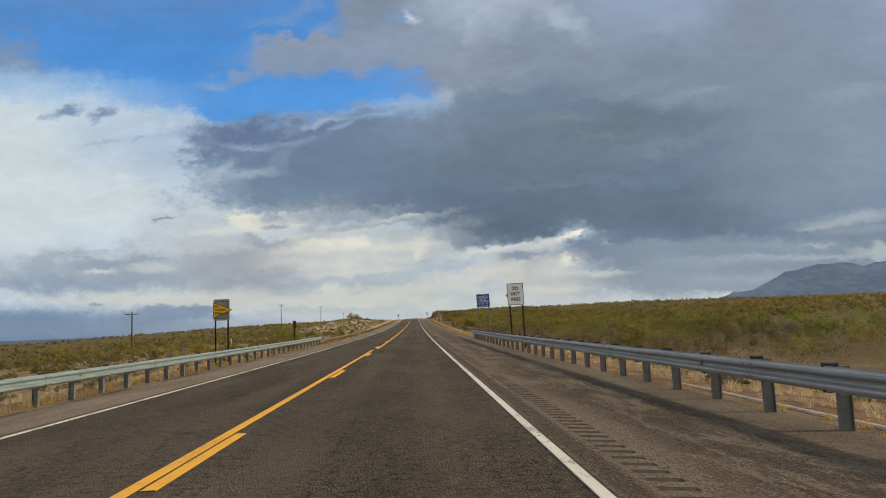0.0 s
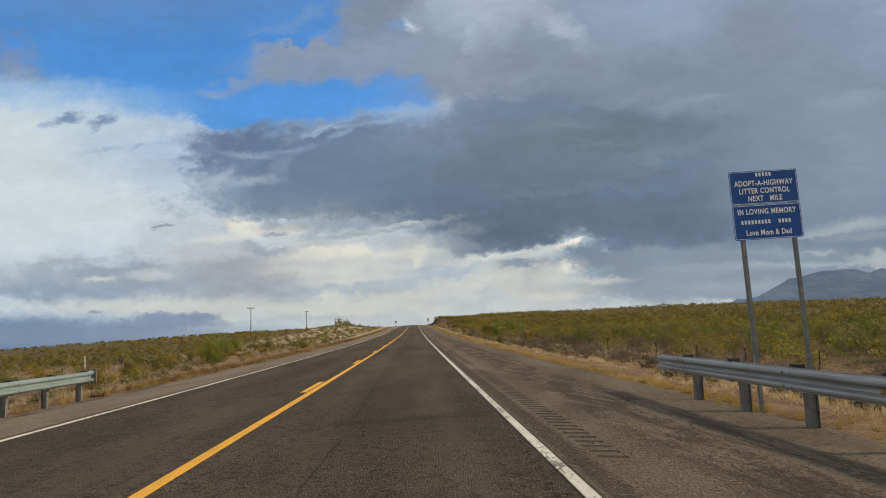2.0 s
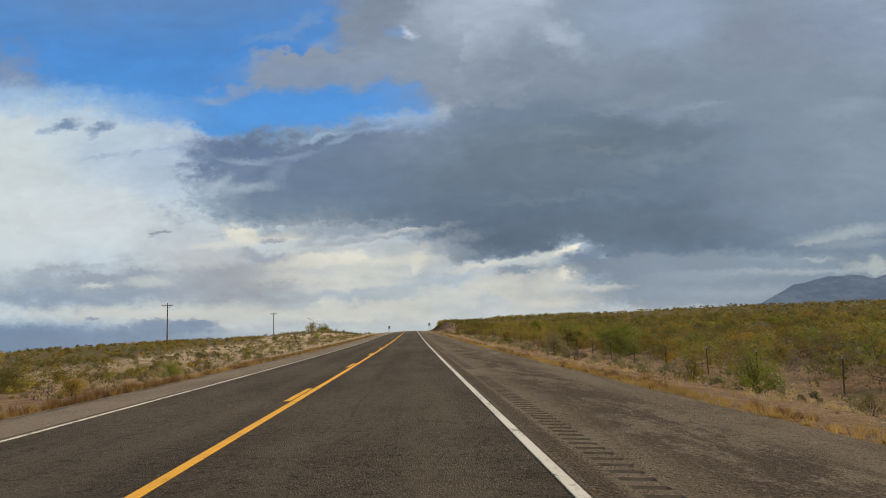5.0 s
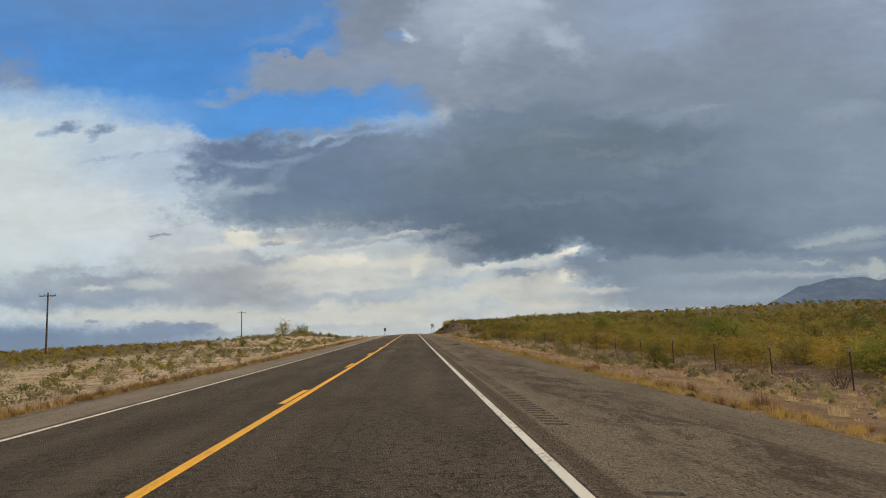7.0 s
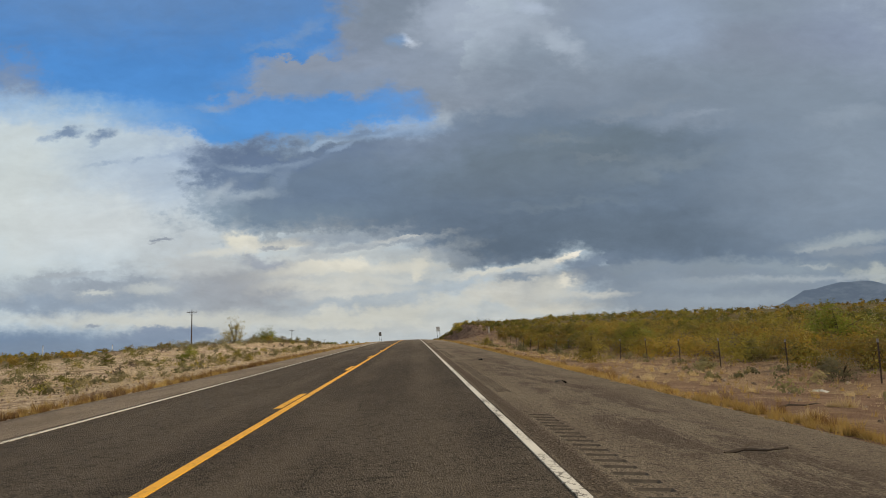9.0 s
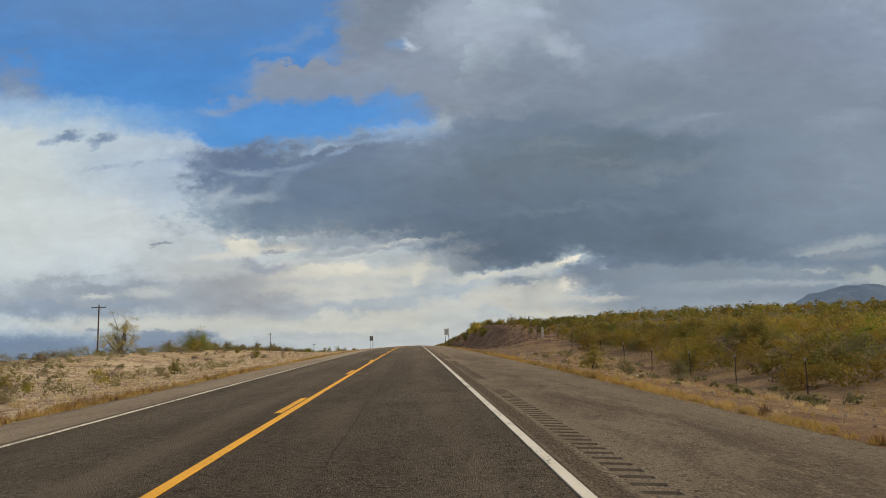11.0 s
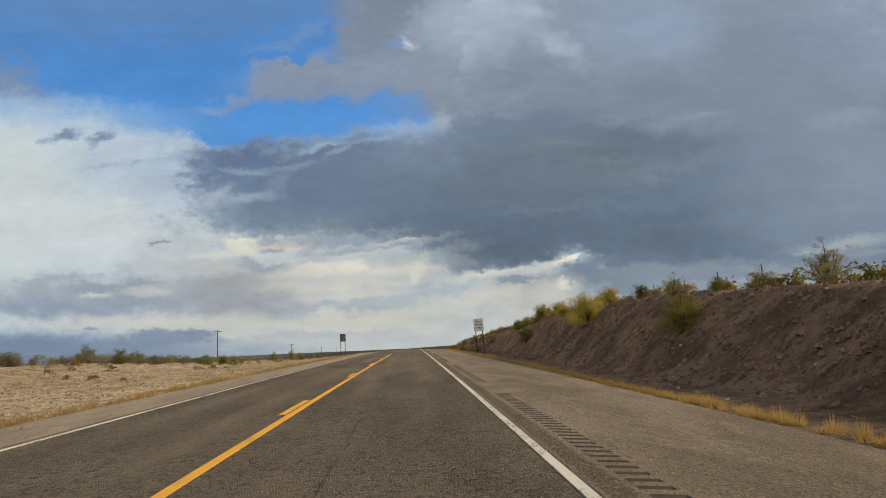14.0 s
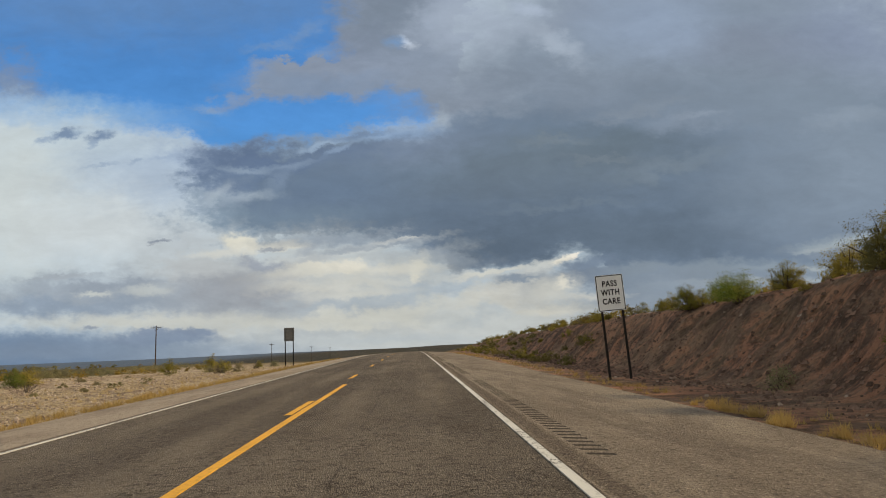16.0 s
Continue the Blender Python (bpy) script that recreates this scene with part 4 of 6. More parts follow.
FENCE_Z = [-1.0, -1.1, -1.0, -1.22, -1.1, -0.85, -0.65, -0.95, -1.2, -1.2, -1.0, -0.65, -0.32, 0.05, 0.5, 0.85, 1.9, 2.95, 3.15, 3.0, 2.65, 2.36, 2.0, 1.5, 0.3]
DITCH_Y, DITCH_Z = [-100, 60, 190, 255, 300, 330, 400, 440, 480, 540], [-1.3, -1.4, -1.6, -0.95, -0.8, -0.6, -0.5, -0.6, -1.0, -1.4]
CREST_Y, CREST_Z = [-100, 60, 190, 250, 295, 340, 365, 395, 420, 450, 500], [-1.5, -1.6, -1.6, -1.1, -0.6, 0.4, 0.7, 0.65, 0.45, -0.1, -1.2]
PLAIN_Y, PLAIN_Z = [-100, 60, 134, 200, 250, 400, 575, 700], [-1.9, -2.1, -2.3, -1.8, -0.5, -0.3, -0.8, -1.2]


def along(y, ys, zs):
    return (np.interp(y - 5, ys, zs) + np.interp(y, ys, zs) * 2 + np.interp(y + 5, ys, zs)) / 4


def ground_z(x, y):
    x, y = np.asarray(x, float), np.asarray(y, float)
    base = grade(y)
    edge = cross(x)
    far = ramp(300, 1500, np.abs(x))
    r = x - SHOULDER_RIGHT
    l = SHOULDER_LEFT - x
    # right: verge, shallow ditch, fence line, rising plain; the cut bank near the crest has a steep face
    fence = along(y, FENCE_Y, FENCE_Z)
    high = ramp(0.3, 2.0, fence)
    gully = 1.3 * grain(x * 0.4, y, 2.6, 4) + 0.4 * lumps(x * 0.5, y, 5.5, 2.5)
    toe = 1.5 * ramp(392, 432, y)
    t_soft, t_steep = ramp(0.4, 7.0, r), ramp(2.3 + toe + 0.3 * gully, 6.7 + 0.35 * toe + 0.8 * gully, r)
    t = t_soft * (1 - high) + t_steep * high
    right = edge * (1 - t) + fence * t
    right += 0.028 * np.clip(x - 13, 0, 110) * (1 - 0.5 * high) + 0.10 * np.clip(x - 13.5, 0, 8) * hump(270, 305, 325, 350, y)
    right += (0.22 * gully + 0.5 * grain(x, y, 2.4, 1) + 0.42 * grain(x, y, 1.1, 2) + 0.34 * grain(x, y, 0.55, 3)) * high * 4 * t * (1 - t)
    # left: verge, wide ditch, low backslope, falling plain
    ditch, crest, plain_ = along(y, DITCH_Y, DITCH_Z), along(y, CREST_Y, CREST_Z), along(y, PLAIN_Y, PLAIN_Z)
    t1, t2, t3 = ramp(1.0, 11, l), ramp(12, 24, l), ramp(26, 52, l)
    left = edge * (1 - t1) + ditch * t1
    left = left * (1 - t2) + crest * t2
    left = left * (1 - t3) + plain_ * t3
    z = base + np.where(x > X_MID, right, left)
    level = ramp(48, 190, l)
    z = z * (1 - level) + level * (-2.6)
    z = z * (1 - far) + far * np.where(x > X_MID, -1.5, -6.0)
    off = np.maximum(r, l)
    z += ramp(0.3, 3, off) * (0.07 * lumps(x, y, 2.2) + 0.16 * lumps(x, y, 14, 4.0) * ramp(4, 20, off) + 0.5 * lumps(x, y, 70, 3.0) * ramp(25, 110, off))
    # distant rolling country
    z += 6.5 * ramp(900, 2000, y) * (0.85 + 0.25 * lumps(x, y, 500, 1.3)) * ramp(-0.44, -0.14, x / np.maximum(y - 380, 200))
    return z - 0.04


def build_ground():
    xs = [0.0]
    while xs[-1] < 4200:
        a = xs[-1]
        xs.append(a + (0.35 if 10 < a < 15 else 0.6 if a < 26 else max(0.6, (a - 26) * 0.09 + 0.7)))
    xs = np.array(xs)
    xs = np.concatenate((-xs[:0:-1], xs)) + X_MID
    ys = [-40.0]
    while ys[-1] < 4700:
        a = ys[-1]
        ys.append(a + (0.45 if 348 < a < 465 else 1.3 if a < 540 else max(1.3, (a - 540) * 0.07 + 1.3)))
    gx, gy = np.meshgrid(xs, np.array(ys))
    gz = ground_z(gx, gy)
    verts = np.stack((gx.ravel(), gy.ravel(), gz.ravel()), 1)
    nx, ny = gx.shape[1], gx.shape[0]
    i = (np.arange(ny - 1)[:, None] * nx + np.arange(nx - 1)[None, :]).ravel()
    faces = np.stack((i, i + 1, i + nx + 1, i + nx), 1).tolist()
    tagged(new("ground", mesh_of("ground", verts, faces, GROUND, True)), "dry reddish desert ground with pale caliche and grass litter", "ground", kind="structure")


build_ground()


# ================= road =================
ROAD_Y = np.concatenate((np.arange(-40, 620, 2.0), np.arange(620, 1300, 10.0)))


def ribbon(name, xs, ys, lift, material, label, parent=None, thick=0.06):
    """A strip of paving that follows the road, with edges of its own."""
    xs = np.asarray(xs, float)
    n = len(xs)
    verts, faces = [], []
    for y in ys:
        z = road_z(xs, y) + lift
        verts += [(xs[0], y, z[0] - thick)] + list(zip(xs, [y] * n, z)) + [(xs[-1], y, z[-1] - thick)]
    w = n + 2
    for j in range(len(ys) - 1):
        for k in range(w - 1):
            a = j * w + k
            faces.append((a, a + 1, a + w + 1, a + w))
    ob = new(name, mesh_of(name, verts, faces, material))
    if parent:
        ob.parent = parent
        if label:
            ob["label"] = label
    else:
        tagged(ob, label, name.split("_")[0], kind="structure")
    return ob


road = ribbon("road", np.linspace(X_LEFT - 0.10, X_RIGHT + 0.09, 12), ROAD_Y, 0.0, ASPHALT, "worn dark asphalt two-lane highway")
ribbon("edge_line", [X_RIGHT - 0.054, X_RIGHT + 0.054], ROAD_Y, 0.006, WHITE_LINE, "worn white painted edge line", road, 0.012)
ribbon("edge_line", [X_LEFT - 0.048, X_LEFT + 0.048], ROAD_Y, 0.006, WHITE_LINE, "white painted edge line", road, 0.012)
# our side may pass until the sign, then the dashes change sides; past the crest both may pass
ribbon("solid_centre_line", [-2.53, -2.41], np.concatenate((np.arange(-40, 38, 2.0), [38.7])), 0.006, YELLOW_LINE, "solid yellow centre line", road, 0.012)
ribbon("solid_centre_line", [-2.36, -2.24], np.concatenate(([39.9], np.arange(42, 432.5, 2.0))), 0.006, YELLOW_LINE, "solid yellow centre line", road, 0.012)
def stretch(y, q):
    """The markings were laid out with a slowly changing pace."""
    return y + q * ((y - 225) / 200) ** 2


for k in range(-4, 56):
    y0 = stretch(1.885 + 12.70 * k, 1.8)
    y0 += 1.8 if y0 < 36 else 0.0
    xa = -2.36 if y0 < 36 else -2.53
    ribbon("centre_dash", [xa, xa + 0.12], [y0, y0 + 1.5, y0 + 3.05], 0.006, YELLOW_LINE, "", road, 0.012)

# pale scrapes across the far lane
for xa, ya, xb, yb in ((-4.1, 225.4, -3.63, 225.9), (-3.95, 225.35, -3.55, 225.75), (-4.88, 233.58, -4.40, 233.48), (-5.03, 230.94, -4.77, 230.86), (-3.81, 232.9, -3.42, 232.62)):
    bm = bmesh.new()
    rows = []
    for k in range(6):
        f = k / 5
        w = 0.035 * math.sin(math.pi * (0.12 + 0.76 * f))
        x, y = xa + (xb - xa) * f, ya + (yb - ya) * f + 0.02 * math.sin(9 * f)
        rows.append([bm.verts.new((x, y + s * w, float(road_z(x, y)) + h)) for s, h in ((-1, 0.0), (-0.7, 0.006), (0.7, 0.006), (1, 0.0))])
    for r0, r1 in zip(rows[:-1], rows[1:]):
        for k in range(3):
            bm.faces.new((r0[k], r1[k], r1[k + 1], r0[k + 1]))
    part("scrape", bm, SCUFF, road, "pale scrape in the asphalt")

# paved shoulders; the rumble strip is milled into its own band
RUMBLE = (1.58, 1.90)
shoulder_right = tagged(new("shoulder_right"), "tan chip-seal paved shoulder with a milled rumble strip", "shoulder", kind="structure")
shoulder_left = tagged(new("shoulder_left"), "tan chip-seal paved shoulder beside the edge line", "shoulder", kind="structure")
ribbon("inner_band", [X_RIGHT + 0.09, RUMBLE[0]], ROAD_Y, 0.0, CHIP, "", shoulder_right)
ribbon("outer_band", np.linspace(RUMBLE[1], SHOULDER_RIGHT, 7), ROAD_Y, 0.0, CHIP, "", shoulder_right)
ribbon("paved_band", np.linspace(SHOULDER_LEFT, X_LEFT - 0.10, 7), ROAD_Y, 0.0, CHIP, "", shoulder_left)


def build_rumble():
    ys, dips = [-40.0], [0.0]
    for k in range(-1, 30):
        start = stretch(-0.438 + 18.884 * k, 2.5)
        g = start
        while g < start + 15.0:
            ys += [g, g + 0.035, g + 0.07, g + 0.105, g + 0.14]
            dips += [0, -0.016, -0.022, -0.016, 0]
            g += 0.315
    keep = [i for i, y in enumerate(ys) if y >= -40 and (i == 0 or y > -39.9)]
    ys, dips = np.array(ys)[keep], np.array(dips)[keep]
    xs = np.array([RUMBLE[0], RUMBLE[0] + 0.03, RUMBLE[1] - 0.03, RUMBLE[1]])
    shape = np.array([0, 1, 1, 0])
    verts, faces = [], []
    for y, d in zip(ys, dips):
        verts += [(x, y, z) for x, z in zip(xs, road_z(xs, y) + d * shape)]
    for j in range(len(ys) - 1):
        for k in range(3):
            a = j * 4 + k
            faces.append((a, a + 1, a + 5, a + 4))
    me = mesh_of("rumble_strip", verts, faces, CHIP)
    me.materials.append(GROOVE)
    me.polygons.foreach_set("material_index", [1 if dips[j] + dips[j + 1] < -0.005 else 0 for j in range(len(ys) - 1) for k in range(3)])
    ob = new("rumble_strip", me)
    ob.parent = shoulder_right
    ob["label"] = "milled rumble strip grooves"
    ob["kind"] = "stuff"


build_rumble()

# ================= guardrails =================
RAIL_TOP = 0.82
POST_GAP = 1.92


def w_beam(length, bend=0.0):
    """One length of W-shaped rail, 0.31 m high, its face towards -x."""
    prof = [(0.000, -0.156), (0.0, -0.140), (-0.075, -0.115), (-0.080, -0.085), (-0.075, -0.060), (-0.012, -0.030), (-0.008, 0.0),
            (-0.012, 0.030), (-0.075, 0.060), (-0.080, 0.085), (-0.075, 0.115), (0.0, 0.140), (0.0, 0.156)]
    bm = bmesh.new()
    n = len(prof)
    rows = []
    for y in (0.0, length / 2, length):
        rows.append([[bm.verts.new((x + o, y, z)) for x, z in prof] for o in (0.0, 0.008)])
    for j in range(2):
        for k in range(n - 1):
            bm.faces.new((rows[j][0][k], rows[j][0][k + 1], rows[j + 1][0][k + 1], rows[j + 1][0][k]))
            bm.faces.new((rows[j][1][k], rows[j + 1][1][k], rows[j + 1][1][k + 1], rows[j][1][k + 1]))
    for r in (rows[0], rows[-1]):
        for k in range(n - 1):
            bm.faces.new((r[0][k], r[1][k], r[1][k + 1], r[0][k + 1]))
    for k in (0, n - 1):
        for j in range(2):
            bm.faces.new((rows[j][0][k], rows[j + 1][0][k], rows[j + 1][1][k], rows[j][1][k]))
    bmesh.ops.recalc_face_normals(bm, faces=bm.faces)
    return bm


def bm_mesh(name, bm, material):
    me = bpy.data.meshes.new(name)
    bm.to_mesh(me)
    bm.free()
    me.materials.append(material)
    return me


def i_post():
    bm = bmesh.new()
    box(bm, -0.075, -0.068, -0.05, 0.05, -0.35, RAIL_TOP + 0.04)
    box(bm, 0.068, 0.075, -0.05, 0.05, -0.35, RAIL_TOP + 0.04)
    box(bm, -0.068, 0.068, -0.004, 0.004, -0.35, RAIL_TOP + 0.04)
    return bm


def guardrail(x, y0, y1, side, label):
    """side: +1 with its face towards -x, -1 with its face towards +x."""
    base = float(road_z(x, (y0 + y1) / 2))
    rail = thing("guardrail", pose(x, (y0 + y1) / 2, base), label, "guardrail", "guardrails along the road")
    inv = rail.matrix_basis.inverted()
    flip = Matrix.Diagonal((side, 1, 1, 1))
    steel = STEEL if side > 0 else STEEL_LIT
    beam, post = bm_mesh("rail_panel", w_beam(3.90), steel), bm_mesh("post", i_post(), POST_STEEL)
    bm = bmesh.new()
    box(bm, -0.075, 0.075, -0.075, 0.075, RAIL_TOP - 0.33, RAIL_TOP + 0.035, 0.01)
    block = bm_mesh("blockout", bm, BLOCK)
    bm = bmesh.new()
    tube(bm, (0, 0, 0), (-0.018, 0, 0), 0.018, 0.014, 6)
    bolt = bm_mesh("bolt", bm, POST_STEEL)
    bm = bmesh.new()
    box(bm, -0.012, 0, -0.05, 0.05, -0.03, 0.03, 0.004)
    reflector = bm_mesh("reflector", bm, REFLECT)
    n = int((y1 - y0) / POST_GAP)
    zs = lambda y: float(road_z(x + side * 0.15, y)) - 0.03
    for k in range(n + 1):
        y = y1 - k * POST_GAP
        lean = random.uniform(-1.2, 1.2)
        piece("post", post, rail, inv @ pose(x + side * 0.22, y, zs(y) - 0.05, 0, lean, random.uniform(-3, 3)) @ flip)
        piece("blockout", block, rail, inv @ pose(x + side * 0.075, y, zs(y) + random.uniform(-0.012, 0.012), 0, 0, random.uniform(-2, 2)))
        if k % 2 == 0 and k < n - 1:
            ya = y - 2 * POST_GAP
            tilt = math.degrees(math.atan2(zs(y) - zs(ya), y - ya))
            piece("rail_panel", beam, rail, inv @ pose(x - side * 0.004 * (k % 4), ya, zs(ya) + RAIL_TOP - 0.156, tilt, 0, 0) @ flip)
            for dy, dz in ((-0.11, -0.09), (0.11, -0.09), (-0.11, 0.09), (0.11, 0.09)):
                piece("bolt", bolt, rail, inv @ pose(x - side * 0.078, y + dy, zs(y) + RAIL_TOP - 0.156 + dz) @ flip)
        if k % 8 == 3:
            piece("reflector", reflector, rail, inv @ pose(x - side * 0.03, y, zs(y) + RAIL_TOP - 0.156) @ flip)
    # flared end shoe
    reach = 0.5 if side < 0 else 1.6
    bm = w_beam(reach)
    for v in bm.verts:
        f = v.co.y / reach
        v.co.z *= 1 + (0.25 if side < 0 else -0.04) * f
        v.co.x += 0.10 * f * f
    piece("end_shoe", bm_mesh("end_shoe", bm, steel), rail, inv @ pose(x, y1, zs(y1) + RAIL_TOP - 0.156) @ flip, "flared steel rail end")
    if side < 0:
        bm = bmesh.new()
        box(bm, -0.14, 0.10, -0.03, 0.03, -0.20, 0.22, 0.012)
        piece("end_plate", bm_mesh("end_plate", bm, POST_STEEL), rail, inv @ pose(x + side * 0.08, y1 + 0.5, zs(y1) + RAIL_TOP - 0.156) @ flip)
    return rail


guardrail(4.90, -22, 64.5, 1, "grey galvanised W-beam guardrail on steel posts along the shoulder")
guardrail(-9.60, -22, 72.6, -1, "pale galvanised W-beam guardrail on steel posts along the shoulder")


# ================= road signs =================
def rounded_plate(w, h, r, thick, y=0.0):
    bm = bmesh.new()
    pts = []
    for cx, cz, a0 in ((w / 2 - r, h / 2 - r, 0), (-w / 2 + r, h / 2 - r, 90), (-w / 2 + r, -h / 2 + r, 180), (w / 2 - r, -h / 2 + r, 270)):
        for k in range(5):
            a = radians(a0 + k * 22.5)
            pts.append((cx + r * math.cos(a), cz + r * math.sin(a)))
    f = [bm.verts.new((x, y, z)) for x, z in pts]
    b = [bm.verts.new((x, y + thick, z)) for x, z in pts]
    bm.faces.new(f)
    bm.faces.new(b[::-1])
    for k in range(len(pts)):
        bm.faces.new((f[k], b[k], b[(k + 1) % len(pts)], f[(k + 1) % len(pts)]))
    bmesh.ops.recalc_face_normals(bm, faces=bm.faces)
    return bm


def ring(w, h, r, width, y, thick=0.002):
    """A painted border as a thin raised frame."""
    bm = bmesh.new()
    loops = []
    for o in (0, width):
        pts = []
        for cx, cz, a0 in ((w / 2 - r, h / 2 - r, 0), (-w / 2 + r, h / 2 - r, 90), (-w / 2 + r, -h / 2 + r, 180), (w / 2 - r, -h / 2 + r, 270)):
            for k in range(5):
                a = radians(a0 + k * 22.5)
                rr = max(r - o, 0.005)
                pts.append((cx + rr * math.cos(a), cz + rr * math.sin(a)))
        loops.append([bm.verts.new((x, y, z)) for x, z in pts])
    n = len(loops[0])
    for k in range(n):
        bm.faces.new((loops[0][k], loops[1][k], loops[1][(k + 1) % n], loops[0][(k + 1) % n]))
    bmesh.ops.recalc_face_normals(bm, faces=bm.faces)
    bmesh.ops.solidify(bm, geom=bm.faces[:], thickness=thick)
    return bm


def u_post(height, depth=0.5):
    """A punched steel U-channel post, open to the back."""
    bm = bmesh.new()
    prof = [(-0.045, 0.03), (-0.03, 0.03), (-0.022, 0.0), (0.022, 0.0), (0.03, 0.03), (0.045, 0.03)]
    lo = [bm.verts.new((x, y, -depth)) for x, y in prof]
    hi = [bm.verts.new((x, y, height)) for x, y in prof]
    for k in range(5):
        bm.faces.new((lo[k], lo[k + 1], hi[k + 1], hi[k]))
    bmesh.ops.solidify(bm, geom=bm.faces[:], thickness=0.008)
    for k in range(int(height / 0.1)):
        box(bm, -0.006, 0.006, -0.004, -0.001, k * 0.1, k * 0.1 + 0.02)
    return bm


def sign_at(name, x, y, z, yaw, label, lean=0.0):
    return thing(name, pose(x, y, z, 0, lean, yaw), label, "road sign", "")


def regulatory(name, x, y, z, bottom, words, label, yaw=0.0, size=(0.914, 1.219), spread=0.36, lean=(0.0, 0.0), overall=0.0, post_mat=RUST):
    w, h = size
    s = sign_at(name, x, y, z, yaw, label, overall)
    c = bottom + h / 2
    panel = part("panel", rounded_plate(w, h, 0.05, 0.004, -0.012), SIGN_WHITE, s)
    panel.matrix_basis = pose(0, 0, c)
    piece("border", bm_mesh("border", ring(w - 0.03, h - 0.03, 0.045, 0.028, -0.0155), SIGN_BLACK), panel, label="black border")
    for k, word in enumerate(words):
        piece("lettering", text_mesh(word, 0.285, SIGN_BLACK, 0.84, 0.008), panel, pose(0, -0.0160, (1 - k) * 0.318 + 0.01), "black capital letters")
    back = part("back", rounded_plate(w, h, 0.05, 0.003, -0.007), SIGN_BACK, s)
    back.matrix_basis = pose(0, 0, c)
    for sx, ln in ((-spread, lean[0]), (spread, lean[1])):
        p = part("post", u_post(bottom + h - 0.1), post_mat, s)
        p.matrix_basis = pose(sx * 1.03, 0.0, 0, 0, ln, 0)
    return s


# DO NOT PASS, behind the guardrail
zs = lambda x, y: float(ground_z(x, y))
dnp = regulatory("road_sign", 5.89, 42.3, zs(5.7, 42.3), 2.52, ("DO", "NOT", "PASS"), "white DO NOT PASS sign on dark posts behind the guardrail", -2, (0.98, 1.30), overall=-1.5)
bm = bmesh.new()
tube(bm, (-0.50, 0.012, 3.12), (-0.50, 0.03, 3.12), 0.085, 0.085, 14)
part("reflector", bm, CONCRETE, dnp, "faded tan reflector disc behind the panel's edge")
regulatory("road_sign", 7.10, 435.0, zs(7.10, 435), 2.42, ("PASS", "WITH", "CARE"), "white PASS WITH CARE sign on dark posts below a bank", -2, (1.0, 1.30), overall=-3.2)


def sign_from_behind(x, y, bottom, label, bare=SIGN_BACK):
    """A sign for the other direction, of which only the bare back shows."""
    s = sign_at("road_sign", x, y, zs(x, y), 0, label)
    w, h = 0.914, 1.219
    back = part("panel", rounded_plate(w, h, 0.05, 0.004, 0.02), bare, s, "bare grey aluminium sign back")
    back.matrix_basis = pose(0, 0, bottom + h / 2)
    for sx in (-0.36, 0.36):
        p = part("post", u_post(bottom + h - 0.08), RUST, s)
        p.matrix_basis = pose(sx, 0.03, 0)
    piece("stiffener", bm_mesh("stiffener", ring(w - 0.22, h - 0.24, 0.03, 0.025, 0.016), RUST), back, label="dark stiffening frame")
    for dz in (-0.35, 0.35):
        bm = bmesh.new()
        box(bm, -0.36, 0.36, 0.0, 0.018, dz - 0.02, dz + 0.02, 0.004)
        piece("brace", bm_mesh("brace", bm, bare), back)
    return s


sign_from_behind(-11.4, 476.0, 2.3, "bare dark grey back of a road sign on two posts", SIGN_BACK_DARK)
far_back = sign_from_behind(-11.3, 41.95, 2.5, "grey sign back with a yellow pennant sign on dark posts")
# yellow pennant on the near face of the same posts
bm = bmesh.new()
tri = [(-0.46, 0.46), (-0.46, -0.46), (0.66, 0.0)]
f = [bm.verts.new((x, -0.07, z)) for x, z in tri]
b = [bm.verts.new((x, -0.065, z)) for x, z in tri]
bm.faces.new(f)
bm.faces.new(b[::-1])
for k in range(3):
    bm.faces.new((f[k], b[k], b[(k + 1) % 3], f[(k + 1) % 3]))
bmesh.ops.recalc_face_normals(bm, faces=bm.faces)
pennant = part("pennant", bm, SIGN_YELLOW, far_back, "yellow NO PASSING ZONE pennant")
pennant.matrix_basis = pose(0, 0, 2.5 + 0.6)
bm = bmesh.new()
for k in range(3):
    (ax, az), (bx, bz) = tri[k], tri[(k + 1) % 3]
    ax, bx = ax * 0.94 + 0.005, bx * 0.94 + 0.005
    az, bz = az * 0.92, bz * 0.92
    tube(bm, (ax, -0.071, az), (bx, -0.071, bz), 0.012, 0.012, 4)
piece("border", bm_mesh("border", bm, SIGN_BLACK), pennant)
for word, px, pz in (("NO", -0.27, 0.20), ("PASSING", -0.02, 0.0), ("ZONE", -0.17, -0.20)):
    piece("lettering", text_mesh(word, 0.20, SIGN_BLACK, 0.74, 0.004), pennant, pose(px, -0.0735, pz), "black capital letters")

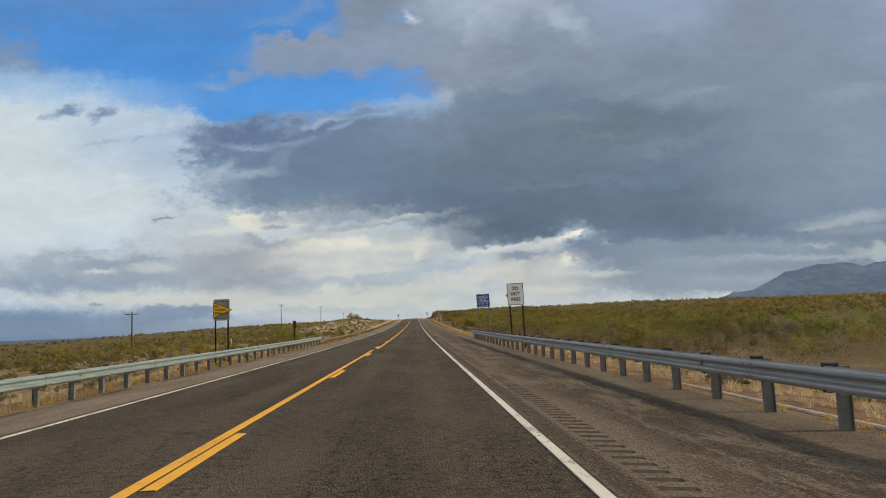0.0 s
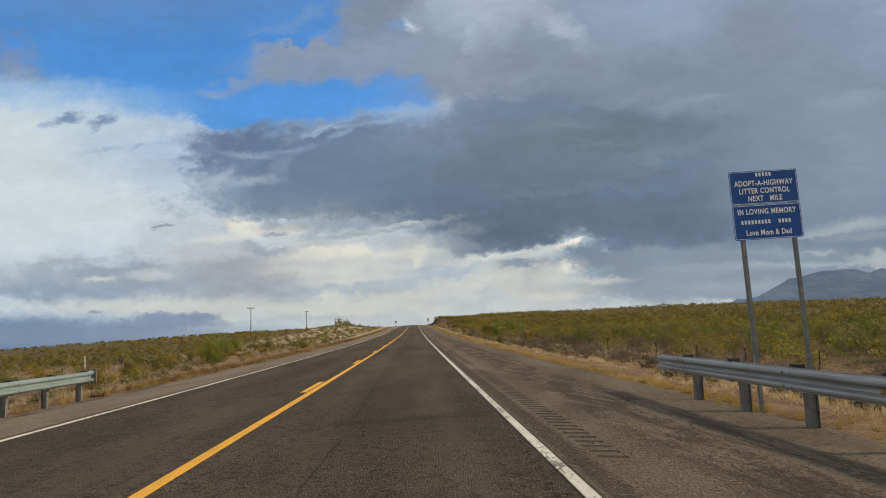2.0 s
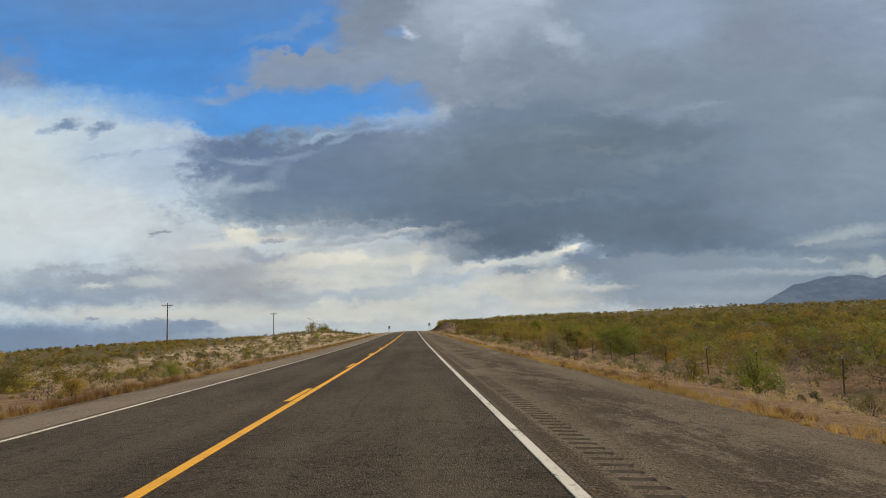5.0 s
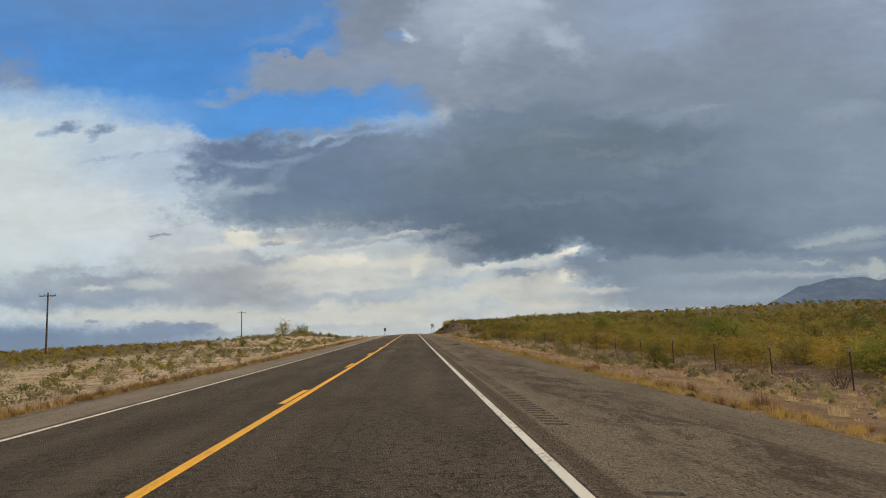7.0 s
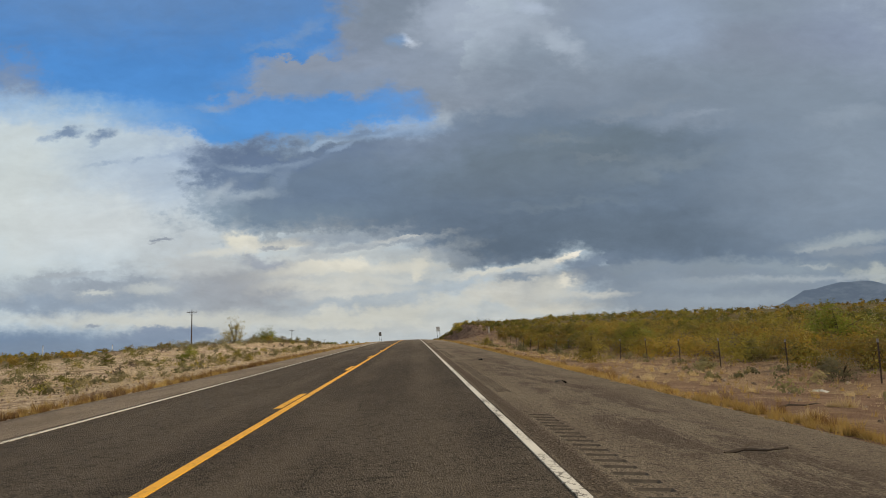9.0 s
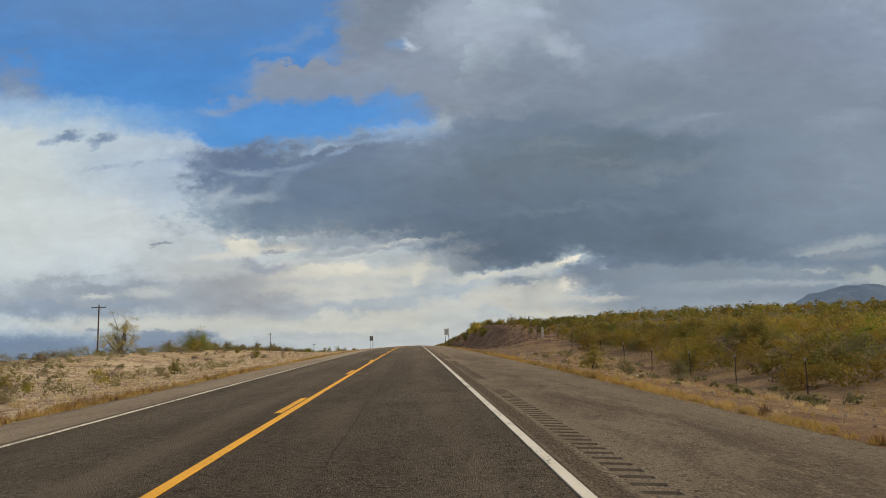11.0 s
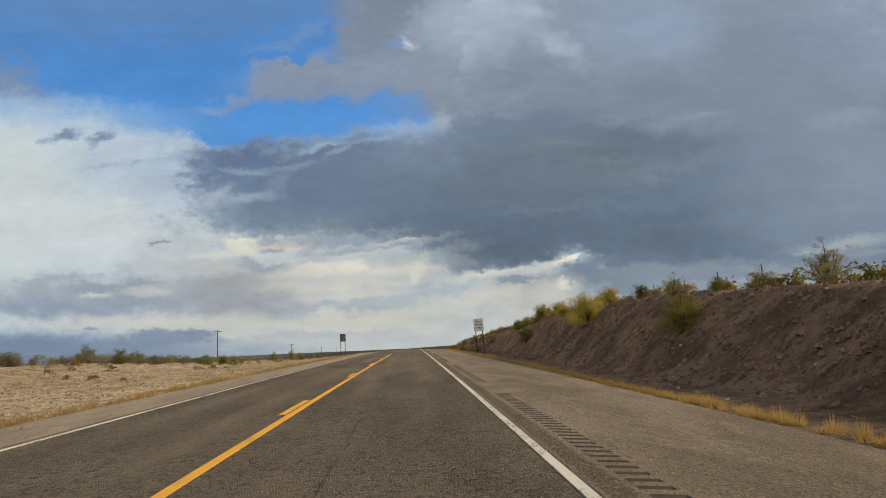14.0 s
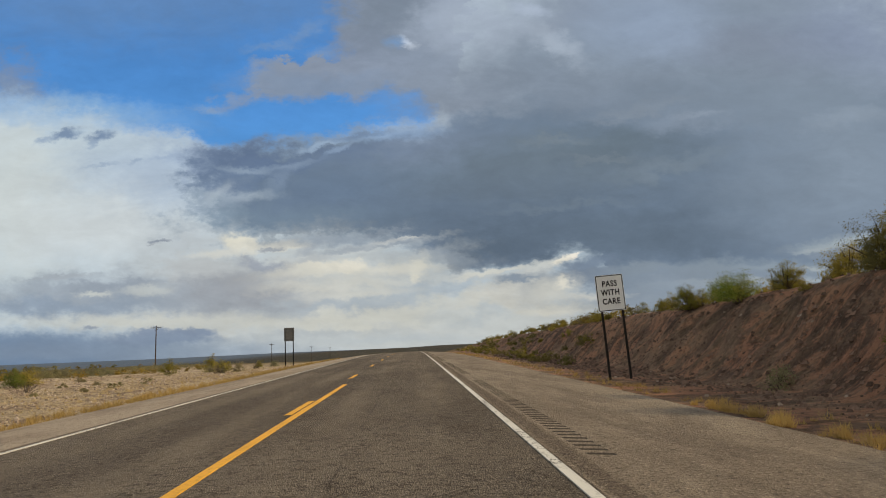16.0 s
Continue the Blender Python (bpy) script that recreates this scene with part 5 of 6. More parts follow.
# blue adopt-a-highway sign: two panels
blue = sign_at("road_sign", 5.90, 62.75, zs(5.8, 63), -2, "blue two-panel roadside sign with white lettering on grey posts", -1.5)
for cz, h, lines in ((3.72, 0.56, (("ADOPT-A-HIGHWAY", 0.07, 0.125), ("LITTER CONTROL", -0.06, 0.125), ("NEXT   MILE", -0.19, 0.125))),
                     (3.14, 0.58, (("IN LOVING MEMORY", 0.17, 0.125), ("Love Mom & Dad", -0.18, 0.125)))):
    panel = part("panel", rounded_plate(1.14, h, 0.03, 0.004, -0.012), SIGN_BLUE, blue)
    panel.matrix_basis = pose(0, 0, cz)
    piece("border", bm_mesh("border", ring(1.12, h - 0.02, 0.028, 0.007, -0.0135), SIGN_WHITE), panel)
    for word, pz, size in lines:
        piece("lettering", text_mesh(word, size * 1.0, SIGN_WHITE, 0.76, 0.003), panel, pose(0, -0.0145, pz), "white letters")
    bm = bmesh.new()
    # a line of short bars for each word that is not spelt out
    runs = ((-0.12, 5, 0.215),) if cz > 3.4 else ((-0.44, 9, 0.0), (0.18, 4, 0.0))
    for a, count, mid in runs:
        for k in range(count):
            box(bm, a + 0.056 * k, a + 0.056 * k + 0.034, -0.0155, -0.0125, mid - 0.032, mid + 0.032)
    piece("bars", bm_mesh("bars", bm, SIGN_WHITE), panel)
for sx in (-0.43, 0.43):
    p = part("post", u_post(3.85), STEEL, blue)
    p.matrix_basis = pose(sx, 0, 0)


# object marker seen from behind, past the left guardrail
marker = sign_at("object_marker", -10.5, 62.1, zs(-10.5, 62.1), 0, "narrow dark object marker panel on a thin post")
p = part("panel", rounded_plate(0.29, 0.66, 0.02, 0.004, 0.01), RUST, marker)
p.matrix_basis = pose(0, 0, 2.1)
bm = bmesh.new()
for dz in (-0.22, 0.0, 0.22):
    tube(bm, (0, 0.0095, dz), (0, 0.004, dz), 0.075, 0.07, 12)
piece("reflector", bm_mesh("reflector", bm, REFLECT), p)
part("post", u_post(2.4), RUST, marker)


# ================= utility poles =================
def utility_pole(x, y, height, base):
    pole = thing("utility_pole", pose(x, y, base, 0, random.uniform(-0.6, 0.6), random.uniform(-4, 4)), "brown wooden utility pole with a crossarm and insulators", "utility pole", "utility poles across the plain")
    part("shaft", tube(bmesh.new(), (0, 0, -0.8), (0, 0, height), 0.16, 0.10, 10), WOOD, pole)
    bm = bmesh.new()
    box(bm, -1.2, 1.2, -0.16, -0.07, height - 0.55, height - 0.42, 0.01)
    arm = part("crossarm", bm, WOOD, pole)
    for bx in (-1.0, 1.0):
        bm = bmesh.new()
        tube(bm, (bx * 0.75, -0.11, height - 0.5), (0, -0.11, height - 1.2), 0.02, 0.02, 5)
        piece("brace", bm_mesh("brace", bm, WOOD), arm)
    for ix in (-1.1, -0.45, 0.45, 1.1):
        bm = bmesh.new()
        tube(bm, (ix, -0.11, height - 0.42), (ix, -0.11, height - 0.30), 0.015, 0.015, 5)
        tube(bm, (ix, -0.11, height - 0.32), (ix, -0.11, height - 0.16), 0.055, 0.03, 8)
        piece("insulator", bm_mesh("insulator", bm, CERAMIC), arm)
    return pole


# each pole by its place and the height of its top
for x, y, top in ((-52, 134, 5.5), (-53, 286, 11.2), (-53, 405, 13.4), (-57.5, 574, 12.7), (-61, 726, 9.7), (-64, 870, 9.0), (-68, 1010, 8.5)):
    utility_pole(x, y, max(top - zs(x, y), 6.0), zs(x, y))


# ================= fence and posts =================
def wire_fence(x_of, y0, y1, gap, label):
    fence = thing("wire_fence", pose(x_of(y0), y0, zs(x_of(y0), y0)), label, "fence")
    inv = fence.matrix_basis.inverted()
    bm = bmesh.new()
    box(bm, -0.022, 0.022, -0.005, 0.005, -0.3, 1.22)
    box(bm, -0.005, 0.005, 0.0051, 0.03, -0.3, 1.22)
    for k in range(16):
        box(bm, -0.012, 0.012, -0.012, -0.0045, 0.1 + k * 0.07, 0.13 + k * 0.07)
    tee = bm_mesh("fence_post", bm, FENCE_RUST)
    bm = bmesh.new()
    box(bm, -0.024, 0.024, -0.014, 0.032, 1.12, 1.225, 0.003)
    tip = bm_mesh("post_tip", bm, CERAMIC)
    ys = np.arange(y0, y1, gap)
    spots = [(x_of(y) + random.uniform(-0.1, 0.1), float(y + random.uniform(-0.2, 0.2))) for y in ys]
    for x, y in spots:
        post = piece("fence_post", tee, fence, inv @ pose(x, y, zs(x, y), random.uniform(-2, 2), random.uniform(-3, 3), random.uniform(-20, 20)))
        piece("post_tip", tip, post, label="faded pale painted tip")
    for h in (0.4, 0.65, 0.9, 1.12):
        bm = bmesh.new()
        for (xa, ya), (xb, yb) in zip(spots[:-1], spots[1:]):
            tube(bm, (xa, ya, zs(xa, ya) + h), (xb, yb, zs(xb, yb) + h), 0.0018, 0.0018, 3, False)
        piece("wire", bm_mesh("wire", bm, WIRE), fence, inv)
    return fence


wire_fence(lambda y: 12.8 + 3.4 * float(ramp(356, 388, y)), 69, 480, 5.03, "barbed wire fence on thin dark steel posts")

# right-of-way marker: a squat concrete post
row = thing("marker_post", pose(12.9, 354, zs(12.9, 354)), "squat pale concrete marker post above the cut bank", "marker post")
bm = bmesh.new()
box(bm, -0.125, 0.125, -0.125, 0.125, -0.2, 1.0, 0.02)
for v in bm.verts:
    f = max(0, v.co.z)
    v.co.x *= 1 - 0.12 * f
    v.co.y *= 1 - 0.12 * f
part("shaft", bm, CONCRETE, row)
bm = bmesh.new()
box(bm, -0.115, 0.115, -0.115, 0.115, 1.0, 1.06, 0.03)
part("cap", bm, CONCRETE, row)


# slim white stakes out on the plain
for x, y in ((-53, 336), (-58, 372), (-30, 118)):
    stake = thing("marker_stake", pose(x, y, zs(x, y), 0, random.uniform(-2, 2), 0), "slim white marker stake in the scrub", "marker stake", "white marker stakes")
    bm = bmesh.new()
    box(bm, -0.05, 0.05, -0.02, 0.02, -0.2, 1.5, 0.008)
    part("post", bm, SIGN_WHITE, stake)
    bm = bmesh.new()
    box(bm, -0.052, 0.052, -0.024, 0.024, 1.5, 1.62, 0.008)
    part("cap", bm, REFLECT, stake)


# low pale kerb behind the start of the guardrail
kerb = tagged(new("kerb"), "low pale asphalt kerb behind the guardrail", "kerb", kind="structure")
bm = bmesh.new()
ys_k = np.arange(-22, 17.3, 1.5)
rows = []
for y in ys_k:
    z = float(road_z(6.0, y)) - 0.115
    rows.append([bm.verts.new((6.0 + 0.8 * dx, y, z + dz)) for dx, dz in ((-0.10, -0.1), (-0.09, 0.09), (-0.05, 0.115), (0.05, 0.115), (0.09, 0.09), (0.10, -0.1))])
for r0, r1 in zip(rows[:-1], rows[1:]):
    for k in range(5):
        bm.faces.new((r0[k], r0[k + 1], r1[k + 1], r1[k]))
bm.faces.new(rows[-1])
bmesh.ops.recalc_face_normals(bm, faces=bm.faces)
part("kerb_run", bm, KERB, kerb)

# a scrap of tyre and a few twigs on the shoulder
for x, y, yaw in ((3.46, 248.0, 20), (2.82, 262.1, 70), (4.96, 333.2, 40)):
    scrap = thing("tyre_scrap", pose(x, y, float(road_z(x, y)), 0, 0, yaw), "curled black scrap of tyre lying on the shoulder", "tyre scrap", "tyre scraps on the shoulder")
    bm = bmesh.new()
    prof = [(math.cos(a) * 0.16, math.sin(a) * 0.09) for a in np.linspace(0.2, 2.6, 7)]
    fr = [[bm.verts.new((px, w, pz)) for px, pz in prof] for w in (-0.07, 0.07)]
    for k in range(6):
        bm.faces.new((fr[0][k], fr[0][k + 1], fr[1][k + 1], fr[1][k]))
    bmesh.ops.solidify(bm, geom=bm.faces[:], thickness=0.015)
    part("tread", bm, BLOCK, scrap)

# a dead branch on the shoulder, and pale litter caught in the brush
for x, y, yaw, size in ((3.47, 237.9, 5, 0.9), (7.1, 243.8, 15, 1.2), (7.4, 103.6, 40, 1.4)):
    branch = thing("dead_branch", pose(x, y, float(max(road_z(x, y), ground_z(x, y))) if x < 5.3 else zs(x, y), 0, 0, yaw), "dark dry broken branch lying on the ground", "branch", "dead branches beside the road")
    path = [(-0.42, 0.0, 0.02), (-0.16, 0.05, 0.05), (0.1, 0.0, 0.03), (0.4, 0.07, 0.04)]
    bm = bmesh.new()
    for (a, b), r in zip(zip(path[:-1], path[1:]), (0.022, 0.018, 0.012)):
        tube(bm, Vector(a) * size, Vector(b) * size, r, r * 0.8, 6)
    part("stem", bm, BARK, branch)
    for k, (a, b) in enumerate((((-0.16, 0.05, 0.05), (0.02, 0.22, 0.09)), ((0.1, 0.0, 0.03), (0.28, -0.14, 0.06)))):
        bm = bmesh.new()
        tube(bm, Vector(a) * size, Vector(b) * size, 0.010, 0.004, 5)
        part("twig", bm, BARK, branch)
for x, y in ((9.6, 247.5), (9.0, 311.5), (10.6, 311.0)):
    rag = thing("plastic_scrap", pose(x, y, zs(x, y), 0, 0, random.uniform(0, 360)), "crumpled white plastic scrap caught in low brush", "litter", "white litter near the fence")
    bm = bmesh.new()
    grid = [[bm.verts.new((0.09 * i - 0.18, 0.08 * j - 0.12, 0.03 + 0.09 * abs(math.sin(1.9 * i + 2.3 * j)) * (1 if 0 < i < 4 else 0.4))) for i in range(5)] for j in range(4)]
    for j in range(3):
        for i in range(4):
            bm.faces.new((grid[j][i], grid[j][i + 1], grid[j + 1][i + 1], grid[j + 1][i]))
    bmesh.ops.solidify(bm, geom=bm.faces[:], thickness=0.004)
    part("sheet", bm, SIGN_WHITE, rag)

# ================= mountains =================
def mountain(points, dist, depth, base, label):
    """A ridge whose skyline runs through a few summits, with gullies down its faces."""
    # air haze is mixed into the blue-grey rock colours
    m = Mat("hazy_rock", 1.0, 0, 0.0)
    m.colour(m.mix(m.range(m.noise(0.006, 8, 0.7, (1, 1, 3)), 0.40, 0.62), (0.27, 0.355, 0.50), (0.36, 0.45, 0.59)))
    us = np.linspace(points[0][0], points[-1][0], 420)
    top = np.interp(us, [p[0] for p in points], [p[1] for p in points])
    verts, faces = [], []
    rows = 14
    for j in range(rows):
        f = j / (rows - 1)
        for i, u in enumerate(us):
            rough = 6 * lumps(u * dist / 420, j * 0.4, 1.0, 2.0) * f * (1 - f) * 3 + 1.5 * lumps(u * dist / 45, 0, 1, 5) * f
            yy = dist + depth * f
            verts.append((u * (dist + depth * f), yy, base + (top[i] * (dist + depth) - base) * f ** 0.8 + rough * 0.5))
    n = len(us)
    for j in range(rows - 1):
        for i in range(n - 1):
            a = j * n + i
            faces.append((a, a + 1, a + n + 1, a + n))
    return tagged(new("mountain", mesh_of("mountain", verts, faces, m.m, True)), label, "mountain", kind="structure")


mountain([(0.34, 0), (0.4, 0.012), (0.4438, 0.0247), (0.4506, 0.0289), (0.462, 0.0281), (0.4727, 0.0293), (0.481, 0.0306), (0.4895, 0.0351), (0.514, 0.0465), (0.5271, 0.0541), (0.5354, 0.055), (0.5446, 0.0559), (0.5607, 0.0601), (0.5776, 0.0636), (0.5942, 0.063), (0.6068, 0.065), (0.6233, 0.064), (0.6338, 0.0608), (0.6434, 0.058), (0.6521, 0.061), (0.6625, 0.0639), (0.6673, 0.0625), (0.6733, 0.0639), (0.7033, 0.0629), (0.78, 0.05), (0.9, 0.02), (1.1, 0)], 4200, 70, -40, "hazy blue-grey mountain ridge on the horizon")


# ================= shrubs and grass =================
def leaf_quads(centres, size, spread=0.6, outward=None):
    """Small leaf sprays that face outwards from their bush, more or less."""
    n = len(centres)
    face = rng.normal(size=(n, 3))
    if outward is not None:
        face = face * 0.22 + outward / (np.linalg.norm(outward, axis=1)[:, None] + 1e-6)
    d = np.cross(face, rng.normal(size=(n, 3)))
    d /= np.linalg.norm(d, axis=1)[:, None]
    e = np.cross(d, face)
    e /= np.linalg.norm(e, axis=1)[:, None]
    s = size * rng.uniform(0.6, 1.35, (n, 1))
    v = np.stack((centres - d * s, centres + e * s * spread, centres + d * s, centres - e * s * spread), 1).reshape(-1, 3)
    return v, [(4 * k, 4 * k + 1, 4 * k + 2, 4 * k + 3) for k in range(n)]


def shrub_form(width, height, leaves, clumps, foot, seed, open_=0.0):
    """Clumps of leaves that fill a lumpy dome, with stems that fan out from the foot; returns leaf points and stem segments."""
    r = np.random.default_rng(seed)
    pts, segs = [], []
    for i in range(clumps):
        a = r.uniform(0, math.tau)
        e = r.uniform(foot, 1.0) * 1.5
        reach = (0.35 + 0.65 * r.uniform(0, 1) ** 0.5) * r.uniform(0.85, 1.1) * (1 + 0.16 * math.sin(3 * a + seed))
        c = np.array([math.cos(a) * math.cos(e) ** 0.8 * width / 2, math.sin(a) * math.cos(e) ** 0.8 * width / 2, math.sin(e) * height]) * reach
        c[2] += 0.05 * height
        if i % 3 == 0:
            mid = c * np.array([0.45, 0.45, 0.5]) + r.normal(0, 0.03 * width, 3)
            segs += [(np.array([*r.normal(0, 0.04 * width, 2), 0.0]), mid), (mid, c)]
        k = int(leaves / clumps * r.uniform(0.5, 1.5))
        rad = (0.135 - 0.06 * open_) * width * r.uniform(0.6, 1.3)
        pts.append(c + np.clip(r.normal(0, rad * 0.6, (k, 3)), -rad, rad) * np.array([1, 1, 0.7]))
    p = np.concatenate(pts)
    p[:, 2] = np.abs(p[:, 2] - 0.03) + 0.03
    return p, segs


def shrub(name, width, height, leaves, size, clumps, foot, seed, leaf_mat, label, category="shrub"):
    s = thing(name, pose(0, -80, -50), label, category, name + "s on the verge")
    p, segs = shrub_form(width, height, leaves, clumps, foot, seed, 1.0 if category == "tree" else 0.6 if leaves > 8000 else 0.0)
    v, f = leaf_quads(p, size, 0.6, p - np.array([0, 0, 0.3 * height]))
    piece("foliage", mesh_of("foliage", v, f, leaf_mat), s)
    bm = bmesh.new()
    for a, b in segs:
        tube(bm, a - np.array([0, 0, 0.15 if a[2] == 0 else 0]), b, 0.010 * width / 1.5 + 0.004, 0.005, 4, False)
    piece("trunk", bm_mesh("trunk", bm, BARK), s)
    return s


CREOSOTE = "yellow-green creosote bush on dry ground"
KINDS = [
    (shrub("creosote_bush", 2.2, 1.5, 2600, 0.042, 60, 0.0, 1, LEAF_GREEN, CREOSOTE), 5),
    (shrub("creosote_bush", 1.8, 1.2, 2000, 0.040, 50, 0.0, 2, LEAF_GREEN, CREOSOTE), 5),
    (shrub("golden_bush", 2.3, 1.3, 2400, 0.042, 60, 0.0, 3, LEAF_GOLD, "golden-brown desert bush turning with the season"), 4),
    (shrub("mesquite_bush", 2.8, 1.7, 3600, 0.046, 70, 0.0, 4, LEAF_BRIGHT, "bright green mesquite bush on dry ground"), 2),
    (shrub("sage_bush", 1.0, 0.55, 900, 0.030, 30, 0.0, 5, LEAF_GREY, "low grey-green desert brush"), 5),
    (shrub("sage_bush", 1.5, 0.8, 1300, 0.034, 36, 0.0, 6, LEAF_GREY, "low grey-green desert brush"), 3),
    (shrub("dry_bush", 1.6, 0.95, 600, 0.028, 60, 0.0, 8, LEAF_DRY, "dry brown leafless desert bush"), 3),
    (shrub("golden_bush", 2.3, 1.35, 11000, 0.027, 130, 0.0, 13, LEAF_YELLOW, "dense yellow-green bush on the edge of the cut bank"), 0),
    (shrub("creosote_bush", 2.2, 1.4, 11000, 0.027, 130, 0.0, 14, LEAF_GREEN, "dense olive creosote bush on the cut bank"), 0),
    (shrub("thin_tree", 2.6, 1.9, 8000, 0.024, 110, 0.12, 9, LEAF_PALE, "thin open desert tree with sparse pale leaves", "tree"), 0),
]
CREO, CREO_SMALL, GOLD, MESQUITE, _, SAGE_BIG, _, GOLD_FINE, CREO_FINE, TREE = [k for k, _ in KINDS]


def plant(kind, x, y, scale, high=1.0):
    c = copy_thing(kind, pose(x, y, zs(x, y) - 0.03, 0, 0, random.uniform(0, 360)))
    c.scale = (scale, scale, scale * high)
    return c


def scatter_near(count, xa, xb, ya, yb, weights, lo=0.6, hi=1.15):
    for _ in range(count):
        x, y = random.uniform(xa, xb), random.uniform(ya, yb)
        kind = random.choices([k for k, _ in KINDS], (*weights, 0, 0, 0))[0]
        plant(kind, x, y, random.uniform(lo, hi))


ALL = (5, 4, 4, 2, 4, 3, 3)
LOW = (1, 1, 0.5, 0.3, 6, 4, 3)
scatter_near(45, 13.5, 24, 40, 240, ALL)
scatter_near(44, 8.5, 13, 75, 335, LOW, 0.5, 1.0)
scatter_near(45, 13.5, 24, 240, 350, ALL)
scatter_near(30, 13.0, 17, 356, 480, (4, 4, 5, 1.5, 3, 2, 3), 0.35, 0.6)
scatter_near(60, 12.0, 13.4, 358, 478, (4, 5, 4, 1, 2, 2, 2), 0.25, 0.55)
scatter_near(38, -30, -15, 80, 195, ALL, 0.5, 1.0)
scatter_near(30, -38, -14, 200, 345, (2, 2, 0.5, 0.6, 5, 4, 2), 0.4, 0.75)
scatter_near(22, -38, -15, 345, 470, LOW, 0.4, 1.0)
scatter_near(46, -36, -29.5, 396, 478, (0.6, 0.6, 0, 0.5, 3, 8, 3), 0.8, 1.4)
scatter_near(16, -25, -13, 205, 345, (2, 3, 1, 0, 3, 3, 1), 0.4, 0.7)
# plants that stand out by themselves
plant(GOLD_FINE, 12.7, 404.6, 0.85, 0.9)
plant(GOLD_FINE, 10.1, 400.4, 1.2, 1.05)
plant(GOLD_FINE, 11.6, 413.0, 0.65, 0.8)
plant(GOLD_FINE, 12.6, 418.8, 0.75)
plant(CREO_FINE, 12.6, 428.2, 0.9, 1.15)
plant(GOLD_FINE, 11.9, 417.6, 0.7)
plant(GOLD_FINE, 12.1, 424.8, 0.75)
plant(CREO_FINE, 11.9, 395.5, 0.5)
plant(MESQUITE, 12.3, 436.4, 0.75, 0.8)
plant(CREO_FINE, 12.7, 433.6, 0.6)
plant(CREO_FINE, 10.2, 423.5, 0.8)
plant(CREO_FINE, 12.8, 412.0, 0.75, 0.6)
plant(GOLD_FINE, 9.9, 384.6, 0.95)
plant(TREE, 11.6, 390.0, 0.45)
plant(CREO_FINE, 13.6, 398.0, 0.45)
plant(CREO_FINE, 11.9, 424.4, 0.8)
plant(TREE, 13.6, 381.5, 0.7)
plant(CREO_FINE, 13.3, 431.0, 0.7)
plant(CREO_SMALL, 13.9, 432.5, 0.8)
plant(MESQUITE, 12.9, 438.5, 0.8, 0.7)
plant(CREO_FINE, 12.1, 441, 0.7)
plant(SAGE_BIG, 9.2, 428, 0.7)
plant(MESQUITE, -32.0, 390, 2.0, 0.85)
plant(MESQUITE, -33.5, 393, 1.5, 0.7)
plant(CREO, -30.5, 384, 1.3, 0.8)
plant(SAGE_BIG, -31.5, 398, 1.7)
plant(SAGE_BIG, -31, 404, 1.8)
plant(CREO, -34, 402, 1.2)
plant(CREO, -32, 431, 1.1)
plant(MESQUITE, -25.5, 457, 0.7, 0.9)
plant(GOLD_FINE, -26.4, 460, 0.85, 0.8)
plant(CREO, -23.0, 478.5, 0.85)
scatter_near(16, -32, -26, 430, 453, (1, 1, 1, 0, 1, 6, 2), 0.8, 1.25)
scatter_near(12, -22, -15, 476, 498, (1, 1, 0.5, 0, 2, 5, 1), 0.7, 1.1)
plant(SAGE_BIG, -28, 446, 1.2)
plant(TREE, -32.8, 364, 1.95, 1.1)
plant(SAGE_BIG, -31, 375, 1.5)
plant(SAGE_BIG, -33, 380, 1.8)
plant(MESQUITE, -27, 147, 1.5)
plant(MESQUITE, -24, 141, 1.3)
plant(MESQUITE, -27.5, 163, 1.1)
plant(MESQUITE, -24.3, 309, 1.0, 0.7)
plant(CREO, -27, 295, 0.8)
plant(CREO, -30.7, 290, 0.9)
plant(MESQUITE, 25, 272, 1.6, 0.8)
plant(MESQUITE, 16.7, 124.3, 0.9)
plant(CREO_FINE, 13.7, 191.5, 1.55, 0.95)
plant(CREO_FINE, 15.0, 193.5, 1.3, 1.0)
plant(SAGE_BIG, 10.6, 182.2, 1.6, 1.1)
plant(SAGE_BIG, 11.4, 183.6, 1.2)
plant(GOLD, 12.2, 196.0, 0.55)
plant(MESQUITE, 18.5, 198, 1.5, 0.62)
plant(MESQUITE, 21.0, 201, 1.6, 0.62)
plant(MESQUITE, 17.0, 204, 1.2, 0.7)
plant(MESQUITE, 19.0, 193, 1.4, 0.6)
plant(MESQUITE, 24, 236, 1.5, 0.7)
plant(MESQUITE, 20, 225, 1.5, 0.65)


